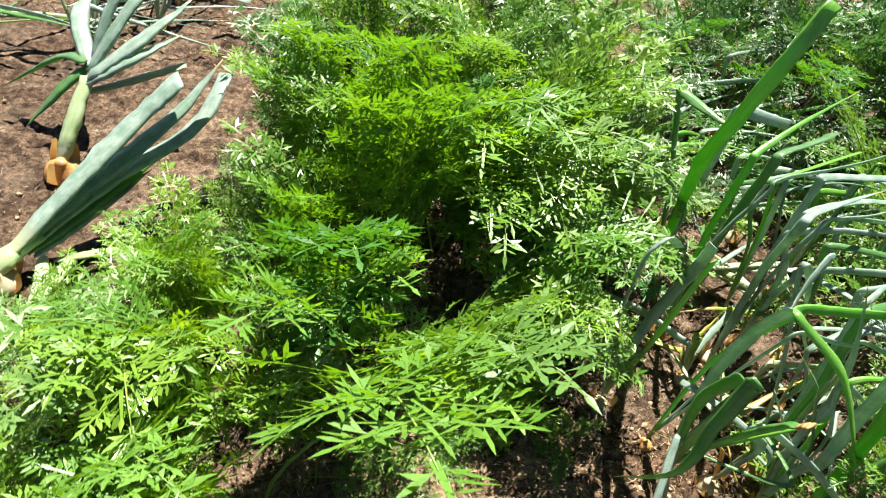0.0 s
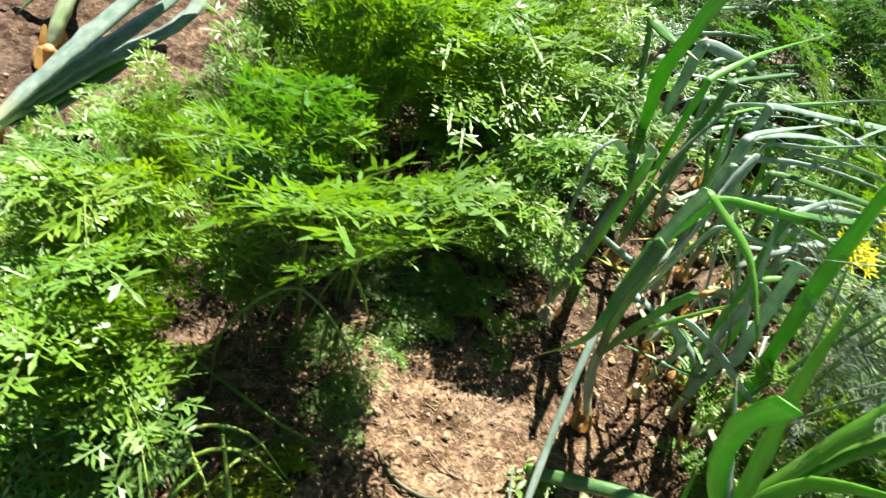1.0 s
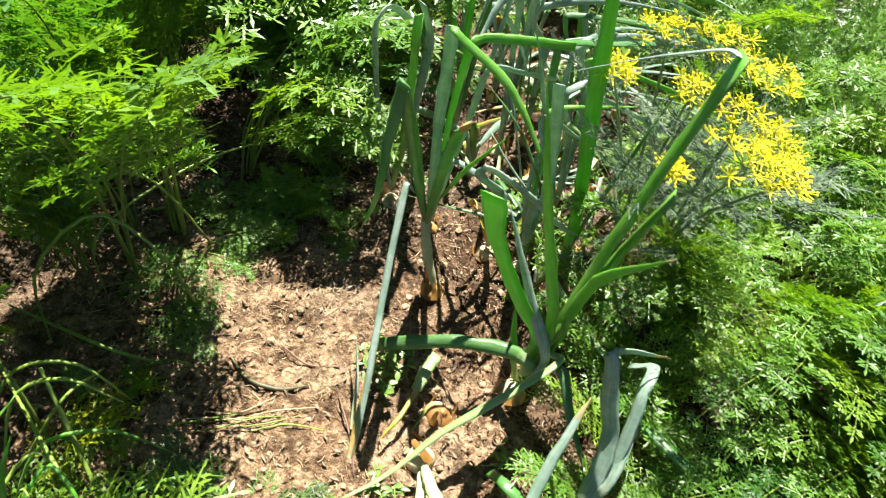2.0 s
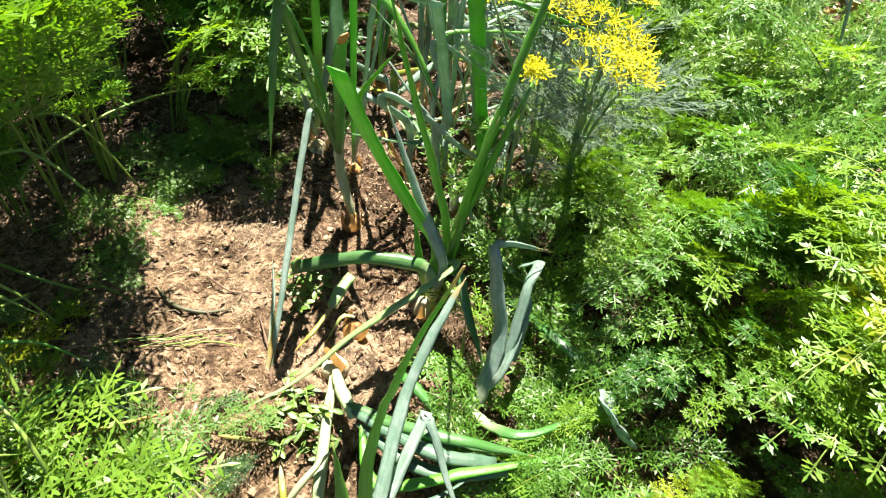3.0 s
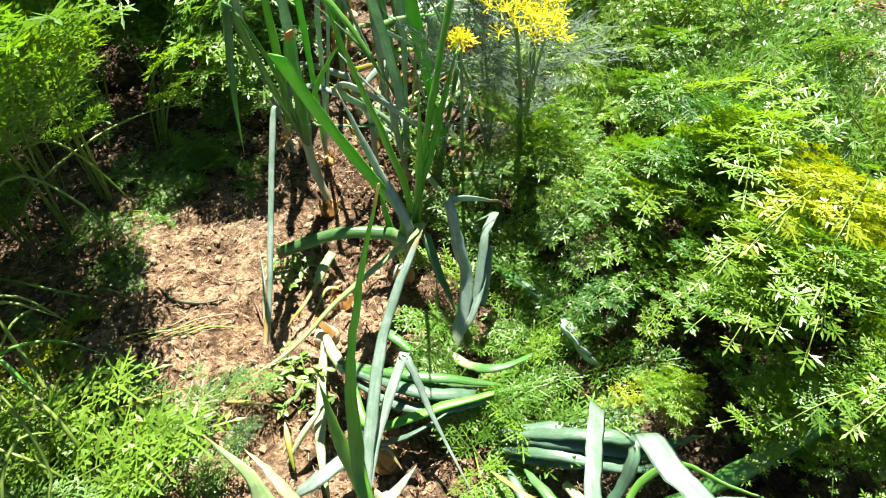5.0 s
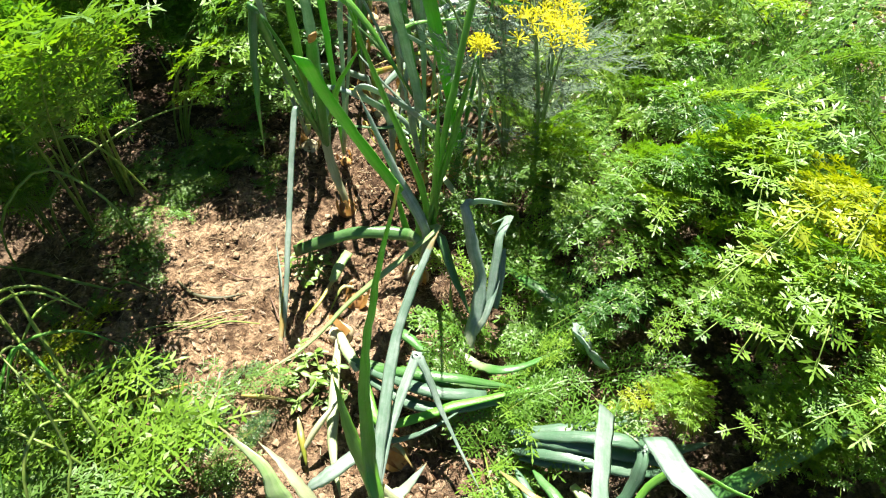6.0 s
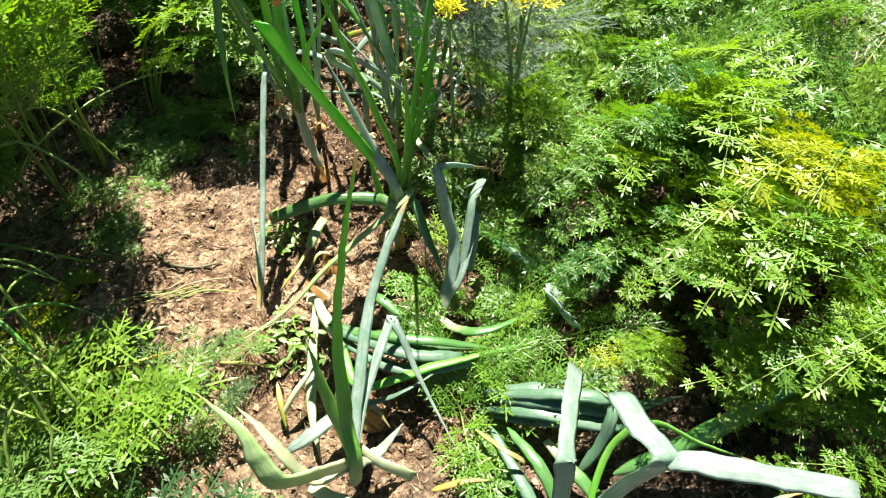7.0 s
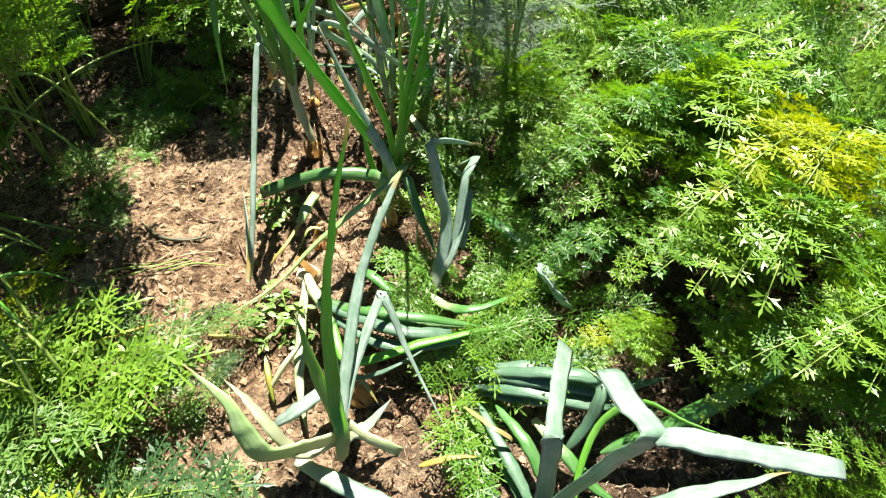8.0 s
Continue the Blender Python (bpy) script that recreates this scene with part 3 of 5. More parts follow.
carrot_reaching(-0.40, 0.50, 109, [(-0.45, 0.42, 0.22), (-0.37, 0.41, 0.24), (-0.48, 0.50, 0.20), (-0.35, 0.53, 0.24), (-0.42, 0.57, 0.22)], "mid", ("pale", "lime", "bright"), kind=3)
carrot_reaching(-0.30, 0.62, 120, [(-0.38, 0.55, 0.22), (-0.42, 0.64, 0.20), (-0.30, 0.52, 0.26), (-0.24, 0.60, 0.28), (-0.36, 0.72, 0.24), (-0.45, 0.72, 0.16)], "mid", ("lime", "bright", "lime"), kind=3)
for i, (x, y, size, count) in enumerate([
    (-0.10, 0.84, 0.8, 3), (0.0, 0.92, 0.85, 4), (-0.14, 0.96, 0.8, 4), (0.06, 1.0, 0.88, 5), (-0.06, 1.06, 0.85, 7), (0.14, 1.10, 0.88, 7), (0.02, 1.18, 0.88, 7),
    (0.20, 1.24, 0.85, 5), (-0.08, 1.26, 0.85, 5), (0.10, 1.34, 0.9, 5), (-0.02, 1.44, 0.88, 5), (0.22, 1.48, 0.85, 5), (0.08, 1.58, 0.9, 5), (-0.10, 1.6, 0.88, 5),
    (0.20, 1.72, 0.88, 5), (0.0, 1.78, 0.88, 5), (0.12, 1.94, 0.9, 5), (-0.08, 1.98, 0.88, 5), (0.25, 2.02, 0.9, 5), (0.05, 2.2, 0.9, 5)]):
    carrot_plant(x, y, 110 + i, count, "tall", size, 4, 28, ("bright", "lime", "lime", "green", "pale"), "tall carrot row")
# the carrots standing again beyond the fallen onions
for i, (x, y, size) in enumerate([(0.62, 1.52, 0.9), (0.76, 1.46, 0.95), (0.90, 1.40, 0.95), (1.04, 1.42, 0.95), (0.70, 1.66, 0.95), (0.86, 1.62, 1.0), (1.0, 1.60, 1.0), (0.50, 1.64, 0.85)]):
    carrot_plant(x, y, 760 + i, 8, "tall", size, 5, 34, ("green", "green", "grey"), "carrots beyond the onions", "dark green carrot plant beyond fallen onions")
# lower plants on the onion side of the row
for i, (x, y, size) in enumerate([(0.20, 0.92, 0.8), (0.27, 0.96, 0.85), (0.30, 1.14, 0.9), (0.28, 1.04, 0.85), (0.26, 1.18, 0.9), (0.32, 1.3, 0.9)]):
    carrot_plant(x, y, 145 + i, 8, "mid", size, 5, 50, ("bright", "lime", "green", "grey"), "tall carrot row", arch=(0.5, 3))
# nearer, shorter plants of the same row
for i, (x, y, size, count) in enumerate([
    (-0.48, 0.60, 0.8, 6), (-0.53, 0.54, 0.75, 6), (-0.34, 0.76, 0.9, 7), (-0.40, 0.72, 0.75, 6), (-0.26, 0.84, 1.1, 7), (-0.30, 0.93, 1.1, 7), (-0.24, 1.02, 1.2, 7), (-0.47, 0.42, 1.0, 7), (-0.39, 0.35, 1.1, 7), (-0.45, 0.26, 1.2, 7),
    (-0.42, 0.10, 1.3, 7), (-0.32, 0.08, 1.4, 8), (-0.25, 0.06, 1.3, 8), (-0.52, 0.30, 1.1, 7), (-0.50, 0.18, 1.1, 7)]):
    carrot_plant(x, y, 160 + i, count, "low", size, 24, 70, ("pale", "bright", "lime", "bright", "lime"), "tall carrot row", arch=(0, 2))
# small shaded plants under the edge of the tall leaves
for i, (x, y, size) in enumerate([(0.12, 0.575, 0.5), (0.20, 0.56, 0.4), (0.075, 0.545, 0.35), (0.21, 0.76, 0.7), (0.24, 0.90, 0.9), (0.26, 1.0, 1.0), (0.15, 0.66, 0.4), (-0.06, 0.30, 0.4), (-0.05, 0.22, 0.4)]):
    carrot_plant(x, y, 180 + i, 5, "low", size, 30, 80, ("lime", "pale", "bright"), "shaded young carrots", "small carrot plant with thin leaves drooping over the soil", arch=(0, 2))
for i, (x, y, a, b, size, tilt) in enumerate([(-0.11, 0.47, -5, 20, 0.5, 60), (-0.08, 0.61, -10, 15, 0.5, 58), (0.03, 0.65, -25, 10, 0.55, 54), (0.05, 0.62, -25, 5, 0.45, 48), (0.10, 0.72, -40, 10, 0.72, 44), (-0.02, 0.52, -30, 10, 0.5, 62), (0.0, 0.56, -15, 15, 0.6, 66), (-0.06, 0.42, -25, 5, 0.45, 64)]):
    carrot_plant(x, y, 195 + i, 3, "mid", size, tilt, tilt + 18, ("pale", "bright", "pale"), "shaded young carrots", "carrot plant with long leaves drooping over the soil", (a, b), (1.2, 2.6))
# low tufts at the edge of the bare soil
for i, (x, y, size) in enumerate([(-0.03, 0.03, 1.4), (0.02, -0.05, 1.3), (-0.11, 0.09, 1.5), (0.10, 0.05, 0.6), (-0.04, -0.09, 1.5), (-0.14, 0.0, 1.7), (0.13, -0.10, 0.7), (0.06, 0.13, 0.7), (0.16, 0.07, 0.45), (-0.08, 0.04, 1.4), (0.01, 0.09, 1.0), (0.08, -0.10, 0.9), (0.12, 0.165, 0.7), (0.02, -0.13, 1.3), (-0.10, -0.10, 1.6), (-0.15, 0.17, 1.4), (-0.17, 0.08, 1.5)]):
    carrot_plant(x, y, 220 + i, 4, "low", size, 52, 84, ("pale", "grey", "pale", "grey") if x > -0.0 else ("lime", "pale", "lime", "yellow"), "low carrot tufts", "low young carrot tuft with pale spread leaves", arch=(0, 1.2))
for i, (x, y, size) in enumerate([(0.519, 0.137, 0.9), (0.503, 0.12, 0.8), (0.455, 0.035, 0.9), (0.475, 0.0, 1.0), (0.495, 0.05, 0.9), (0.60, 0.085, 0.8), (0.56, 0.11, 0.7), (0.545, 0.213, 0.9), (0.566, 0.273, 0.9), (0.545, 0.36, 1.0), (0.53, 0.42, 1.1), (0.59, 0.40, 1.0), (0.62, 0.46, 1.1), (0.56, 0.31, 0.8)]):
    carrot_plant(x, y, 250 + i, 4, "low", size, 30, 75, ("bright", "lime", "bright"), "small carrots among onions", "small feathery carrot plant among fallen onion leaves", arch=(0, 2))
# the row east of the onions
k = 0
for row, x0 in enumerate((0.70, 0.83, 0.97, 1.09)):
    for j in range(19):
        y = -0.36 + j * 0.152 + 0.05 * (row % 2) + rng.uniform(-0.03, 0.03)
        x = x0 + rng.uniform(-0.035, 0.035)
        if row == 0 and y < 0.34 or row == 1 and y < 0.36 or row == 2 and -0.12 < y < 0.16 or row == 0 and y > 0.62 or y > 1.05 + 0.15 * row:
            continue
        k += 1
        carrot_plant(x, y, 300 + k, 7 if y < 1.1 else 6, "fern", (0.95 + 0.03 * row if row else 0.9 if y < 0.1 else 0.72) * rng.uniform(0.85, 1.15), 14, 60 if row else 46, ("bright", "bright", "lime", "lime", "bright", "pale"), "eastern carrot row", arch=(0.6, 2.4))
EAST = "eastern carrot row"
carrot_reaching(0.84, 0.09, 420, [(0.655, -0.012, 0.24), (0.67, 0.01, 0.26), (0.667, -0.046, 0.24), (0.69, -0.046, 0.28), (0.70, -0.085, 0.28), (0.74, -0.03, 0.33)], "lace", ("lime", "lime", "bright"), EAST, "carrot plant with bright lime leaves spilling over the gap", 3)
carrot_reaching(0.90, 0.12, 421, [(0.707, 0.020, 0.30), (0.745, -0.01, 0.31)], "lace", ("yellow",), EAST, "carrot plant with yellowing sunlit leaves", 3)
carrot_reaching(0.87, -0.08, 422, [(0.743, -0.109, 0.28), (0.714, -0.133, 0.26), (0.751, -0.165, 0.26), (0.681, -0.105, 0.22), (0.663, -0.081, 0.18), (0.80, -0.15, 0.30), (0.74, -0.06, 0.30)], "lace", ("bright", "lime", "lime", "bright"), EAST, "", 3)
carrot_reaching(0.80, -0.22, 423, [(0.70, -0.18, 0.20), (0.73, -0.24, 0.22), (0.68, -0.14, 0.15), (0.78, -0.28, 0.24), (0.82, -0.18, 0.27)], "lace", ("lime", "bright", "lime"), EAST, "", 3)
carrot_reaching(0.68, 0.0, 424, [(0.588, 0.004, 0.11), (0.628, 0.003, 0.13), (0.651, -0.031, 0.15), (0.64, -0.067, 0.14), (0.61, -0.025, 0.13)], "fern", ("lime", "lime", "yellow"), EAST, "small carrot plant with pale lime leaves", 3)
carrot_reaching(0.77, 0.30, 425, [(0.566, 0.20, 0.13), (0.632, 0.197, 0.17), (0.676, 0.150, 0.21), (0.60, 0.25, 0.15), (0.70, 0.20, 0.23), (0.61, 0.16, 0.10)], "fern", ("green", "bright", "lime"), EAST, "", 3)
carrot_reaching(0.87, 0.30, 426, [(0.728, 0.211, 0.23), (0.751, 0.110, 0.27), (0.798, 0.22, 0.28), (0.80, 0.15, 0.29), (0.76, 0.27, 0.24)], "fern", ("bright", "lime", "green"), EAST, "", 3)
carrot_reaching(0.66, 0.42, 427, [(0.569, 0.335, 0.12), (0.60, 0.30, 0.16), (0.645, 0.35, 0.18), (0.56, 0.40, 0.12), (0.68, 0.31, 0.2)], "fern", ("bright", "lime", "lime"), EAST, "", 3)
carrot_reaching(0.95, 0.02, 428, [(0.86, -0.06, 0.31), (0.83, 0.0, 0.33), (0.90, -0.12, 0.30), (0.97, -0.08, 0.32)], "lace", ("bright", "lime", "lime"), EAST, "", 2)
carrot_reaching(0.80, 0.18, 430, [(0.642, 0.116, 0.12), (0.717, 0.137, 0.16), (0.716, 0.052, 0.16), (0.625, 0.174, 0.11), (0.66, 0.06, 0.10), (0.742, 0.199, 0.20), (0.777, 0.075, 0.22)], "fern", ("bright", "green", "lime"), EAST, "", 3)
carrot_reaching(0.84, -0.02, 431, [(0.721, -0.009, 0.17), (0.736, -0.09, 0.17), (0.77, -0.125, 0.18), (0.70, -0.05, 0.14), (0.76, -0.19, 0.16), (0.69, -0.12, 0.12)], "lace", ("bright", "lime"), EAST, "", 3)
carrot_reaching(0.80, -0.06, 433, [(0.739, -0.001, 0.10), (0.736, -0.064, 0.12), (0.774, -0.050, 0.15), (0.774, -0.104, 0.14), (0.713, -0.048, 0.07), (0.746, -0.104, 0.10), (0.720, 0.044, 0.08), (0.747, -0.146, 0.14), (0.750, -0.054, 0.10)], "lace", ("lime", "bright", "lime"), EAST, "", 3)
carrot_reaching(0.80, 0.36, 432, [(0.706, 0.261, 0.17), (0.74, 0.194, 0.19), (0.62, 0.299, 0.13), (0.66, 0.25, 0.16)], "fern", ("bright", "lime"), EAST, "", 3)
carrot_reaching(0.70, 0.15, 429, [(0.60, 0.10, 0.10), (0.64, 0.08, 0.12), (0.62, 0.14, 0.11)], "fern", ("green",), EAST, "", 3)


# ---- onions ----
def leaf_mesh(points, width, mat, tip="point", flat=0.55, hint=(0, 0, 1), seed=0, n=None, sides=8, kink=(), start=0.0):
    """A hollow onion leaf along the points. width is its widest breadth; it narrows to the tip, or is broken off there."""
    rng = random.Random(seed)
    n = n or max(14, 5 * len(points))
    path = spline(points, n)
    radii, flats = [], []
    for i in range(n):
        u = i / (n - 1)
        swell = 0.62 + 0.38 * math.sin(min(1.0, u / 0.55) * math.pi / 2)
        if start:
            swell *= min(1.0, 0.25 + u / 0.10)
        if tip == "point":
            taper = max(0.05, 1 - max(0.0, (u - 0.45) / 0.55) ** 1.7)
        elif tip == "thin":
            taper = max(0.08, 1 - u ** 1.1 * 0.9)
        else:
            taper = 1 - 0.12 * max(0.0, (u - 0.5) / 0.5)
        fl = flat * (1 - 0.25 * u)
        if tip == "cut" and u > 0.86:
            fl *= 1 - 0.75 * (u - 0.86) / 0.14
        for kk in kink:
            d = abs(u - kk)
            if d < 0.07:
                fl *= 0.35 + 0.65 * d / 0.07
        radii.append(0.5 * width * swell * taper * (1 + 0.05 * math.sin(u * 17 + seed) + 0.05 * math.sin(u * 41 + 2.3 * seed)))
        flats.append(max(0.1, fl))
    for i in range(1, n - 1):
        path[i] = path[i] + Vector([rng.uniform(-1, 1) for _ in range(3)]) * width * 0.04
    v, f, u = tube(path, radii, sides, flats, hint, True)
    me = mesh("onion_leaf", v, f, mat, True, [(a, b + start) for a, b in u])
    layer = me.uv_layers.new(name="Tip")
    idx = np.empty(len(me.loops), dtype=np.int32)
    me.loops.foreach_get("vertex_index", idx)
    whole = max(b for a, b in u)
    worn = 0.82 if tip == "cut" else 1.0
    ends = np.asarray([(worn * b / whole, 0.5) for a, b in u], dtype=np.float32)
    layer.data.foreach_set("uv", ends[idx].ravel())
    return me


def bulb_mesh(r, mat, seed, squash=0.85):
    """An onion bulb with shoulders drawn up to the neck and a ribbed skin."""
    rng = random.Random(seed)
    rings, sides = 11, 16
    prof = [(0.12, -0.95), (0.5, -0.85), (0.82, -0.55), (0.98, -0.15), (1.0, 0.1), (0.92, 0.4), (0.74, 0.68), (0.5, 0.92), (0.36, 1.05), (0.30, 1.2), (0.27, 1.35)]
    verts, faces = [], []
    for q, z in prof:
        for j in range(sides):
            a = 2 * math.pi * j / sides
            k = r * q * (1 + 0.035 * math.sin(a * 5 + seed) + rng.uniform(-0.012, 0.012))
            verts.append((math.cos(a) * k, math.sin(a) * k, z * r * squash))
    for i in range(rings - 1):
        for j in range(sides):
            faces.append((i * sides + j, i * sides + (j + 1) % sides, (i + 1) * sides + (j + 1) % sides, (i + 1) * sides + j))
    faces.append(tuple(range((rings - 1) * sides, rings * sides)))
    return mesh("onion_bulb", verts, faces, mat)


def husk_mesh(r, seed):
    """Torn strips of papery skin peeling off a bulb."""
    rng = random.Random(seed + 5)
    verts, faces = [], []
    for i in range(4):
        a, w = i * 1.55 + rng.uniform(-0.5, 0.5), rng.uniform(0.2, 0.45)
        k, out = len(verts), rng.uniform(0.1, 0.7)
        for j in range(5):
            t = j / 4
            q = r * (1.04 + out * t * t) * math.cos((t - 0.35) * 1.1)
            for e in (-1, 0, 1):
                b = a + e * w * (1 - 0.55 * t)
                verts.append((math.cos(b) * q, math.sin(b) * q, r * (-0.5 + 1.9 * t) + (0.1 * r if e == 0 else 0) + rng.uniform(-0.06, 0.06) * r))
        for j in range(4):
            o = k + 3 * j
            faces += [(o, o + 1, o + 4, o + 3), (o + 1, o + 2, o + 5, o + 4)]
    return mesh("onion_husk", verts, faces, HUSK)


def onion(x, y, label, leaves, bulb=None, group="middle onion row", seed=0):
    """leaves: (material, width, tip, flat, kinks, points in the garden's own metres)."""
    z = gz(x, y)
    plant = thing("onion_plant", x, y, z, label, "onion plant", group)
    off = Vector((x, y, z))
    for i, (mat, width, tip, flat, kink, pts, *face) in enumerate(leaves):
        own = [Vector(p) - off for p in pts]
        part("leaf", leaf_mesh(own, width, mat, tip, flat, face[0] if face else (0, 0, 1), seed=seed + i, kink=kink, start=0.0 if own[0].length < 0.06 else 0.3), plant)
    if bulb:
        r, mat, tilt, turn = bulb
        seat = pose(0, 0, 0, tilt, 0, turn)
        bulb_part = part("bulb", bulb_mesh(r, mat, seed), plant, m=seat)
        part("husk", husk_mesh(r, seed), bulb_part, "torn papery brown skin", seat.inverted() @ pose(0, 0, r * 0.2, tilt, 0, turn + 40))
    return plant


onion(0.415, 0.299, "upright green onion with a fan of broad hollow leaves", [
    (ONION_YOUNG, 0.018, "cut", 0.6, (), ((0.424, 0.300, 0.02), (0.428, 0.305, 0.080), (0.423, 0.296, 0.130), (0.382, 0.290, 0.220), (0.347, 0.266, 0.320), (0.324, 0.222, 0.415))),
    (ONION_BLUE, 0.012, "point", 0.6, (), ((0.425, 0.295, 0.03), (0.430, 0.275, 0.120), (0.402, 0.296, 0.200), (0.368, 0.333, 0.300))),
    (ONION_YOUNG, 0.019, "point", 0.5, (), ((0.43, 0.30, 0.03), (0.436, 0.300, 0.137), (0.415, 0.300, 0.24), (0.388, 0.298, 0.35), (0.36, 0.289, 0.469))),
    (ONION_YOUNG, 0.017, "point", 0.5, (), ((0.428, 0.30, 0.03), (0.441, 0.300, 0.090), (0.447, 0.298, 0.140), (0.451, 0.277, 0.250), (0.441, 0.175, 0.406))),
    (ONION_YOUNG, 0.020, "cut", 0.5, (), ((0.425, 0.302, 0.02), (0.441, 0.299, 0.120), (0.470, 0.307, 0.220), (0.497, 0.293, 0.348))),
] + [
    (ONION_YOUNG, 0.017, "cut", 0.5, (), ((0.43, 0.305, 0.03), (0.445, 0.305, 0.14), (0.475, 0.312, 0.29), (0.514, 0.318, 0.469))),
    (ONION_BLUE, 0.008, "thin", 0.5, (), ((0.513, 0.318, 0.466), (0.505, 0.334, 0.462), (0.465, 0.37, 0.43), (0.42, 0.42, 0.38))),
    (ONION, 0.016, "cut", 0.7, (), ((0.42, 0.295, 0.05), (0.419, 0.285, 0.090), (0.399, 0.310, 0.080), (0.331, 0.323, 0.080), (0.247, 0.347, 0.035))),
    (ONION_PALE, 0.011, "point", 0.6, (0.3,), ((0.43, 0.295, 0.10), (0.446, 0.272, 0.120), (0.394, 0.246, 0.100), (0.321, 0.221, 0.060), (0.255, 0.186, 0.025), (0.153, 0.143, 0.010))),
    (ONION_YOUNG, 0.010, "point", 0.6, (), ((0.418, 0.305, 0.02), (0.408, 0.318, 0.08), (0.40, 0.33, 0.15))),
] + [
    (ONION, 0.012, "point", 0.6, (), ((0.435, 0.29, 0.08), (0.447, 0.262, 0.115), (0.458, 0.225, 0.08), (0.475, 0.175, 0.04))),
], (0.019, BULB, 4, 20), seed=11)

onion(0.331, -0.040, "young onion with one tall blade and curled pale leaves", [
    (ONION_YOUNG, 0.023, "thin", 0.6, (), ((0.325, -0.045, 0.01), (0.331, -0.041, 0.060), (0.330, -0.008, 0.100), (0.339, 0.020, 0.200), (0.360, 0.020, 0.315), (0.388, 0.0, 0.450))),
    (ONION_BLUE, 0.012, "point", 0.6, (), ((0.328, -0.04, 0.02), (0.331, -0.035, 0.060), (0.347, 0.022, 0.100), (0.376, 0.100, 0.150), (0.418, 0.158, 0.200), (0.437, 0.18, 0.215))),
    (ONION_BLUE, 0.012, "point", 0.6, (0.5,), ((0.328, -0.04, 0.02), (0.331, -0.035, 0.060), (0.356, 0.025, 0.090), (0.390, 0.082, 0.118), (0.394, 0.084, 0.120), (0.400, 0.072, 0.112), (0.416, 0.025, 0.070), (0.446, -0.053, 0.020))),
    (ONION_YOUNG, 0.015, "point", 0.5, (), ((0.328, -0.04, 0.02), (0.329, -0.028, 0.060), (0.316, 0.004, 0.120), (0.309, 0.033, 0.190))),
] + [
    (ONION_PALE, 0.022, "point", 0.35, (), ((0.33, -0.040, 0.04), (0.327, -0.037, 0.050), (0.294, -0.051, 0.070), (0.258, -0.060, 0.090), (0.243, -0.043, 0.120), (0.232, -0.021, 0.140), (0.192, 0.021, 0.150))),
    (ONION_PALE, 0.018, "point", 0.4, (), ((0.325, -0.038, 0.04), (0.284, -0.047, 0.050), (0.264, -0.035, 0.090), (0.246, -0.010, 0.110), (0.221, 0.020, 0.110))),
    (ONION_PALE, 0.014, "cut", 0.45, (), ((0.33, -0.03, 0.04), (0.335, -0.025, 0.050), (0.357, -0.049, 0.060), (0.389, -0.067, 0.050))),
    (ONION_BLUE, 0.014, "point", 0.4, (), ((0.333, -0.04, 0.04), (0.345, -0.039, 0.055), (0.361, -0.034, 0.060), (0.387, -0.015, 0.070))),
    (ONION_BLUE, 0.016, "cut", 0.5, (), ((0.255, -0.003, 0.030), (0.287, 0.002, 0.050), (0.326, 0.024, 0.050))),
] + [
    (ONION_BLUE, 0.018, "cut", 0.4, (), ((0.276, -0.044, 0.020), (0.314, -0.073, 0.020), (0.353, -0.101, 0.020), (0.40, -0.13, 0.02))),
], None, seed=31)

onion(0.353, 0.030, "small orange-skinned onion bulb half out of the soil", [
    (ONION_DRY, 0.009, "thin", 0.4, (), ((0.353, 0.03, 0.03), (0.36, 0.02, 0.045), (0.372, 0.0, 0.03))),
], (0.017, BULB_ORANGE, 40, 200), seed=41)

onion(0.437, 0.150, "onion with broad folded blue-green leaves and a white bulb", [
    (ONION_BLUE, 0.026, "thin", 0.4, (0.66,), ((0.448, 0.140, 0.02), (0.466, 0.150, 0.050), (0.485, 0.186, 0.100), (0.480, 0.216, 0.150), (0.475, 0.234, 0.188), (0.478, 0.238, 0.192), (0.502, 0.238, 0.190), (0.540, 0.239, 0.175))),
    (ONION_BLUE, 0.012, "cut", 0.4, (0.75,), ((0.455, 0.145, 0.03), (0.488, 0.165, 0.080), (0.504, 0.193, 0.120), (0.516, 0.219, 0.150), (0.532, 0.245, 0.150), (0.517, 0.259, 0.130))),
    (ONION_BLUE, 0.012, "cut", 0.4, (0.6,), ((0.455, 0.145, 0.03), (0.487, 0.156, 0.080), (0.515, 0.212, 0.118), (0.517, 0.214, 0.120), (0.512, 0.195, 0.09), (0.502, 0.179, 0.060))),
    (ONION_YELLOW, 0.008, "thin", 0.6, (), ((0.442, 0.157, 0.010), (0.449, 0.194, 0.040), (0.454, 0.223, 0.080))),
] + [
    (ONION, 0.013, "point", 0.6, (), ((0.45, 0.14, 0.03), (0.471, 0.112, 0.035), (0.509, 0.092, 0.050), (0.600, 0.127, 0.030))),
    (ONION, 0.012, "cut", 0.6, (), ((0.44, 0.10, 0.03), (0.387, 0.162, 0.050), (0.373, 0.188, 0.030))),
], (0.016, BULB, 25, 250), seed=51)

